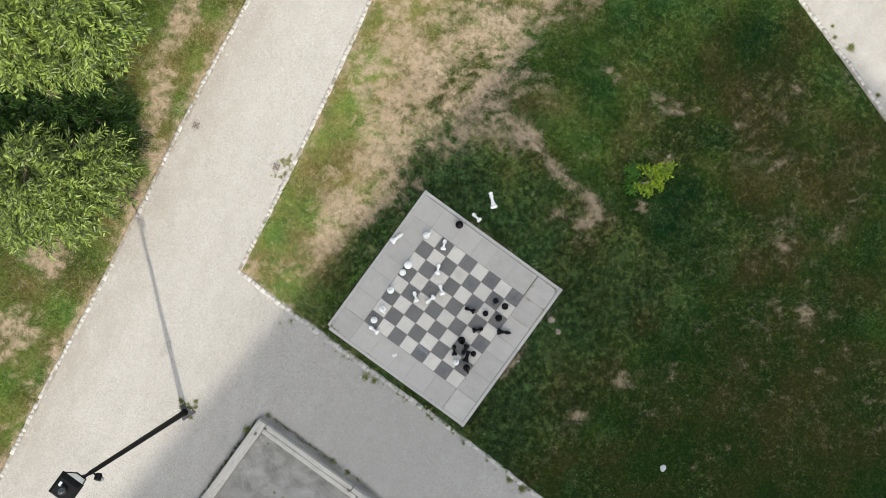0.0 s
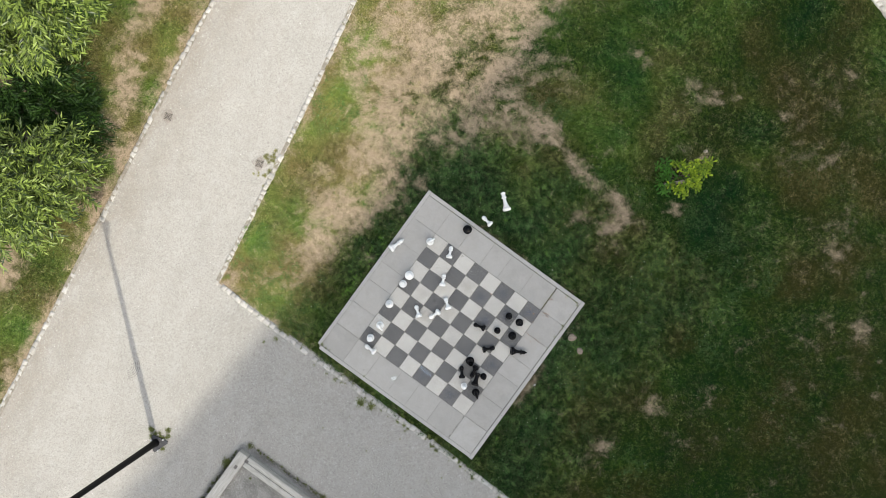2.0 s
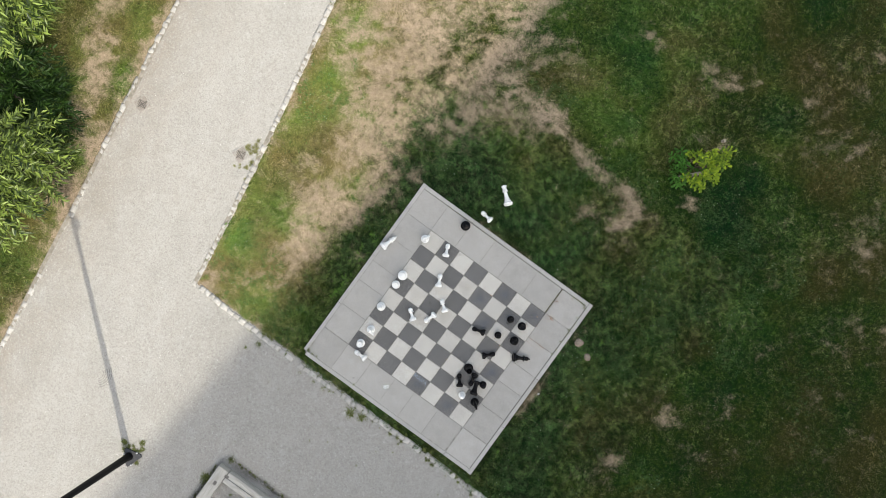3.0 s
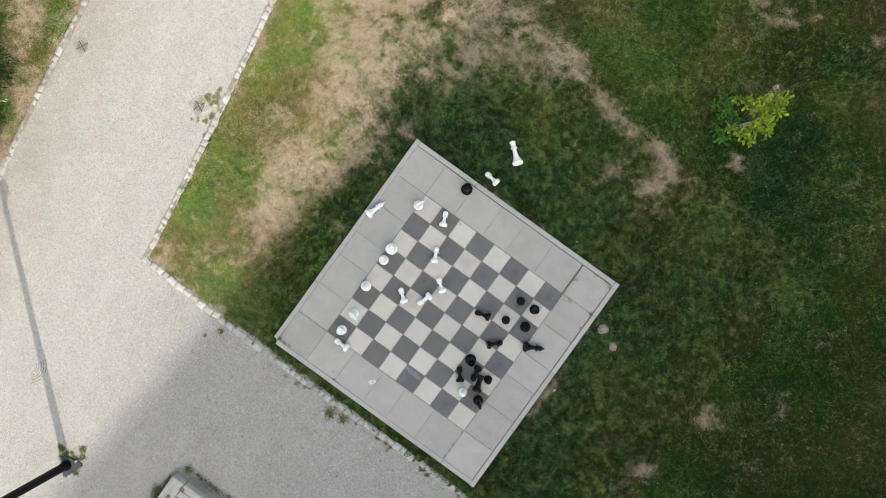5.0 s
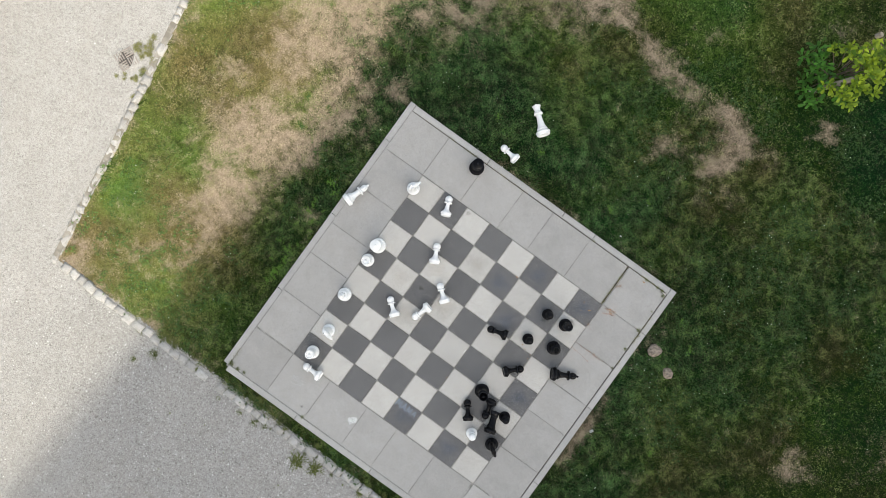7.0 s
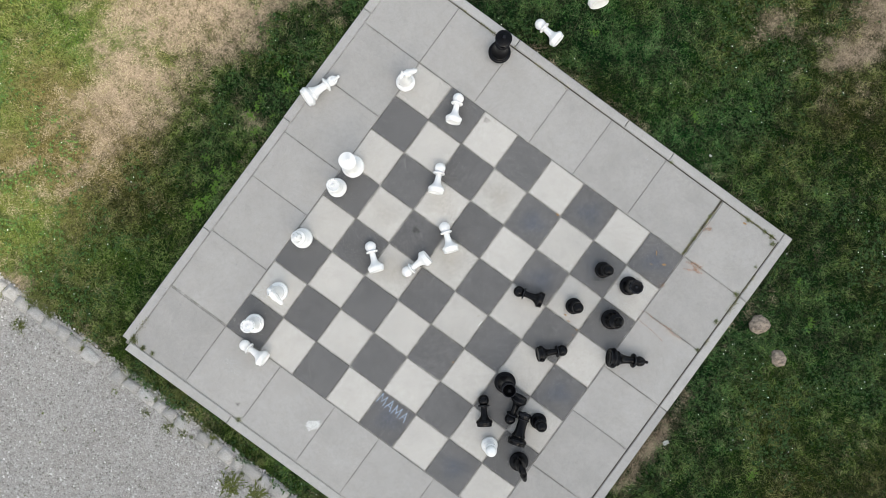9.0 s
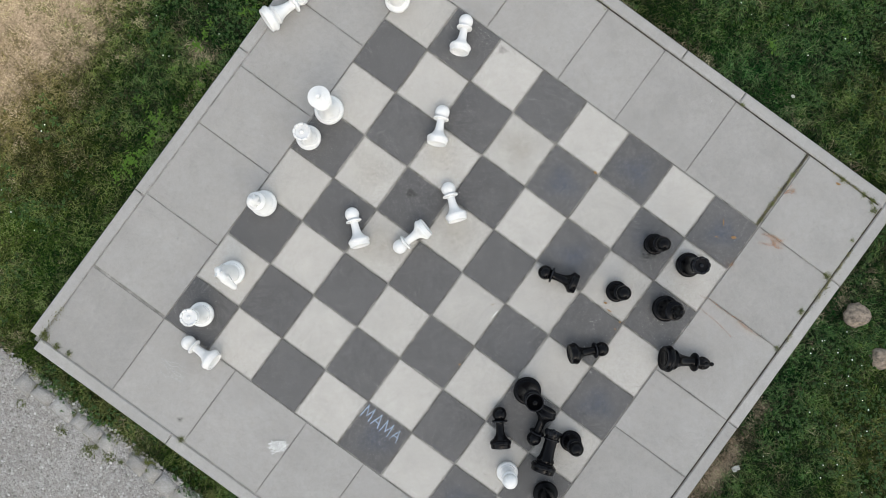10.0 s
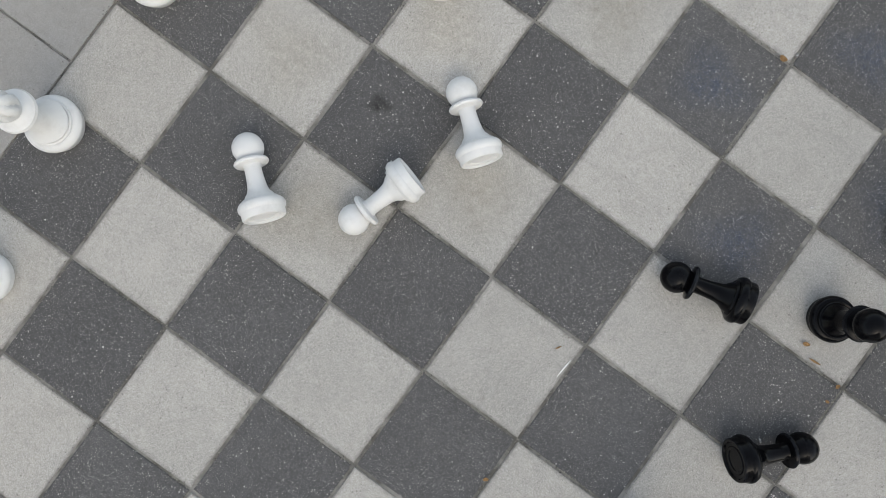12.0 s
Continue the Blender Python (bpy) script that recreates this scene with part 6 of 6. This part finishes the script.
def build_sapling(x, y):
    """Whorls of leaves at the ends of twigs: a bright upper crown with gaps, and a darker shoot low on one side."""
    tree = holder("oak_sapling", pose(x, y, GROUND))
    tagged(tree, "young oak sapling with bright yellow-green lobed leaves", "sapling")
    rnd = random.Random(12)
    part("trunk", rod_bm((0, 0, 0), (0.04, 0.04, 0.50), 0.018, 0.008, 8), M_BARK, tree)
    light, dark = [oak_leaf(k) for k in range(3)], [oak_leaf(k + 5) for k in range(3)]
    for mesh in light:
        mesh.materials.append(M_OAK)
    for mesh in dark:
        mesh.materials.append(M_OAK_DARK)
    arms = ((light, 0.46, 17, ((-0.32, 0.02), (-0.20, 0.10), (-0.02, 0.24), (0.12, 0.36), (0.24, 0.46))), (light, 0.50, 17, ((0.10, 0.20), (0.20, 0.18), (0.29, 0.20), (0.24, 0.36))),
            (light, 0.44, 17, ((0.03, 0.05), (0.14, 0.07), (0.26, -0.02), (0.36, -0.09), (0.19, -0.12))), (light, 0.40, 17, ((0.12, -0.20), (0.05, -0.28), (-0.08, -0.32), (0.02, -0.38), (0.17, -0.34), (0.24, -0.30))),
            (light, 0.52, 15, ((-0.11, 0.07), (-0.14, -0.04), (0.02, 0.14), (0.12, -0.04), (0.16, 0.0), (0.07, 0.10), (0.2, 0.10))), (dark, 0.24, 13, ((-0.48, -0.13), (-0.38, -0.13), (-0.44, 0.04), (-0.30, -0.21), (-0.27, -0.13))), (dark, 0.14, 13, ((-0.22, -0.04), (-0.16, -0.18), (-0.34, -0.03), (-0.06, -0.24), (0.05, -0.02), (0.14, 0.22), (0.2, -0.2))), (dark, 0.22, 13, ((-0.31, -0.31), (-0.17, -0.34), (-0.12, -0.46), (-0.02, -0.45), (-0.24, -0.42))))
    for leaves, height, count, spots in arms:
        for cx, cy in ((0.88 * u, 0.88 * v) for u, v in spots):
            z = height + rnd.uniform(-0.10, 0.12)
            part("twig", rod_bm((0.35 * cx, 0.35 * cy, 0.45 * height), (cx, cy, z - 0.02), 0.007, 0.003, 6), M_BARK, tree)
            turn = rnd.uniform(0, 360)
            for k in range(count):
                tier = k % 2
                leaf = link("leaf", rnd.choice(leaves), None, tree)
                s = rnd.uniform(0.65, 1.0) * (0.75 if tier else 1.0)
                leaf.matrix_basis = pose(cx + rnd.uniform(-0.035, 0.035), cy + rnd.uniform(-0.035, 0.035), z + 0.02 * tier + rnd.uniform(-0.035, 0.035), 0, 0, turn + 360 / count * k + rnd.uniform(-14, 14)) @ pose(0.006, 0, 0, rnd.uniform(-35, 35), rnd.uniform(-40, 22) - 14 * tier, 0) @ Matrix.Diagonal((s, s, s, 1))


build_sapling(1.81, 4.69)


def build_stake(x, y, tip, height):
    stake = holder("wooden_stake", pose(x, y, GROUND))
    tagged(stake, "grey round wooden stake beside the oak sapling", "stake", "sapling stakes")
    part("shaft", rod_bm((0, 0, 0), (tip[0], tip[1], height), 0.028, 0.028, 14), M_STAKE, stake)


build_stake(1.72, 4.44, (0.13, 0.11, 0), 0.50)
build_stake(1.95, 5.36, (0.02, 0.02, 0), 0.06)


# ---- willow thicket by the path ----
def build_bush(name, label, x0, y0, lobes, material, dense, leaf, length):
    tree = holder(name, pose(x0, y0, GROUND))
    tagged(tree, label, "bush")
    rnd = random.Random(5)
    for k, (x, y, z, r, h) in enumerate(lobes):
        part("limb", rod_bm((0, 0, 0), (x - x0, y - y0, z + 0.2), 0.07, 0.025, 8), M_BARK, tree)
    part("trunk", rod_bm((0, 0, -0.05), (0, 0, 0.7), 0.16, 0.11, 10), M_BARK, tree)
    base, aim, size = [], [], []
    for x, y, z, r, h in lobes:
        count = int(dense * r * r)
        u = RNG.normal(size=(count, 3))
        u[:, 2] = np.abs(u[:, 2]) * 0.9 - 0.25
        u /= np.linalg.norm(u, axis=1)[:, None]
        depth = RNG.uniform(0.55, 1.0, count)[:, None]
        lump = 0.62 + 0.76 * fbm(u[:, 0] + 3 * x, u[:, 1] + 3 * y, 0.40, 91, 3)[:, None]
        base.append(np.array([x, y, z]) + u * np.array([r, r, h]) * depth * lump)
        aim.append(u * np.array([1, 1, 0.35]) + np.array([0.35, -0.15, 0.0]) + RNG.normal(0, 0.26, (count, 3)))
    base, aim = np.vstack(base), np.vstack(aim)
    aim /= np.linalg.norm(aim, axis=1)[:, None]
    per = 20
    n = len(base) * per
    s = np.tile(np.linspace(0.0, 1.0, per), len(base))
    b, a = np.repeat(base, per, 0), np.repeat(aim, per, 0)
    droop = np.zeros_like(a)
    droop[:, 2] = -0.16 * s * s
    p = b + a * (length * s)[:, None] + droop
    side = np.cross(a, (0, 0, 1.0))
    side /= np.linalg.norm(side, axis=1)[:, None] + 1e-9
    flip = np.tile(np.where(np.arange(per) % 2 == 0, 1.0, -1.0), len(base))[:, None]
    way = a * 0.75 + side * flip * 0.65 + RNG.normal(0, 0.22, (n, 3))
    way[:, 2] -= 0.12
    way /= np.linalg.norm(way, axis=1)[:, None]
    flat_dir = np.cross(way, np.array([0, 0, 1.0]) + RNG.normal(0, 0.45, (n, 3)))
    flat_dir /= np.linalg.norm(flat_dir, axis=1)[:, None] + 1e-9
    up = np.cross(flat_dir, way)
    ll = RNG.uniform(0.6, 1.15, n)[:, None] * leaf
    ww = ll * RNG.uniform(0.10, 0.15, n)[:, None]
    v = np.stack([p, p + way * ll * 0.45 + flat_dir * ww, p + way * ll - up * ll * 0.12, p + way * ll * 0.45 - flat_dir * ww, p + way * ll * 0.45 - up * ww * 0.5], 1).reshape(-1, 3)
    tri = np.array([(0, 4, 1), (1, 4, 2), (0, 3, 4), (4, 3, 2)])
    faces = (tri[None] + 5 * np.arange(n)[:, None, None]).reshape(-1, 3)
    v = v - np.array([x0, y0, GROUND])
    crown = link("crown", raw_mesh("crown", v, faces), material, tree)
    crown["kind"] = "stuff"


build_bush("willow_bush", "dense willow bush with long narrow light-green leaves", -9.6, -1.2,
           ((-8.75, 0.75, 1.9, 0.85, 0.9), (-9.7, 0.9, 2.0, 1.1, 1.0), (-9.55, -0.05, 1.6, 0.8, 0.8), (-9.35, -0.65, 1.45, 0.55, 0.55), (-8.5, 0.05, 1.5, 0.5, 0.5), (-8.15, -2.75, 0.85, 0.80, 0.85), (-7.45, -1.85, 0.6, 0.6, 0.5), (-7.4, -2.45, 0.65, 0.65, 0.55), (-7.85, -3.1, 0.55, 0.7, 0.6), (-8.6, -3.3, 0.5, 0.75, 0.7), (-10.6, -0.3, 2.1, 1.3, 1.2), (-10.2, -3.5, 1.1, 1.0, 0.9), (-9.8, 2.4, 1.6, 1.1, 1.1), (-11.5, 1.2, 2.0, 1.5, 1.2)), M_WILLOW, 330, 0.135, 0.42)
# low dark lobes added in place of the willow's shaded gaps
build_bush("willow_shade", "shaded gaps of the willow bush, painted as low dark-leaved foliage", -8.9, -1.1,
           ((-7.95, -1.05, 0.2, 0.6, 0.5), (-8.6, -1.05, 0.3, 0.75, 0.55), (-8.4, -1.6, 0.2, 0.6, 0.5), (-9.0, -1.45, 0.35, 0.7, 0.55), (-9.3, -2.0, 0.3, 0.8, 0.55), (-8.75, -2.0, 0.25, 0.6, 0.5), (-9.95, -2.2, 0.4, 0.8, 0.6), (-10.3, -1.6, 0.6, 0.8, 0.6)), M_WILLOW_SHADE, 230, 0.12, 0.35)
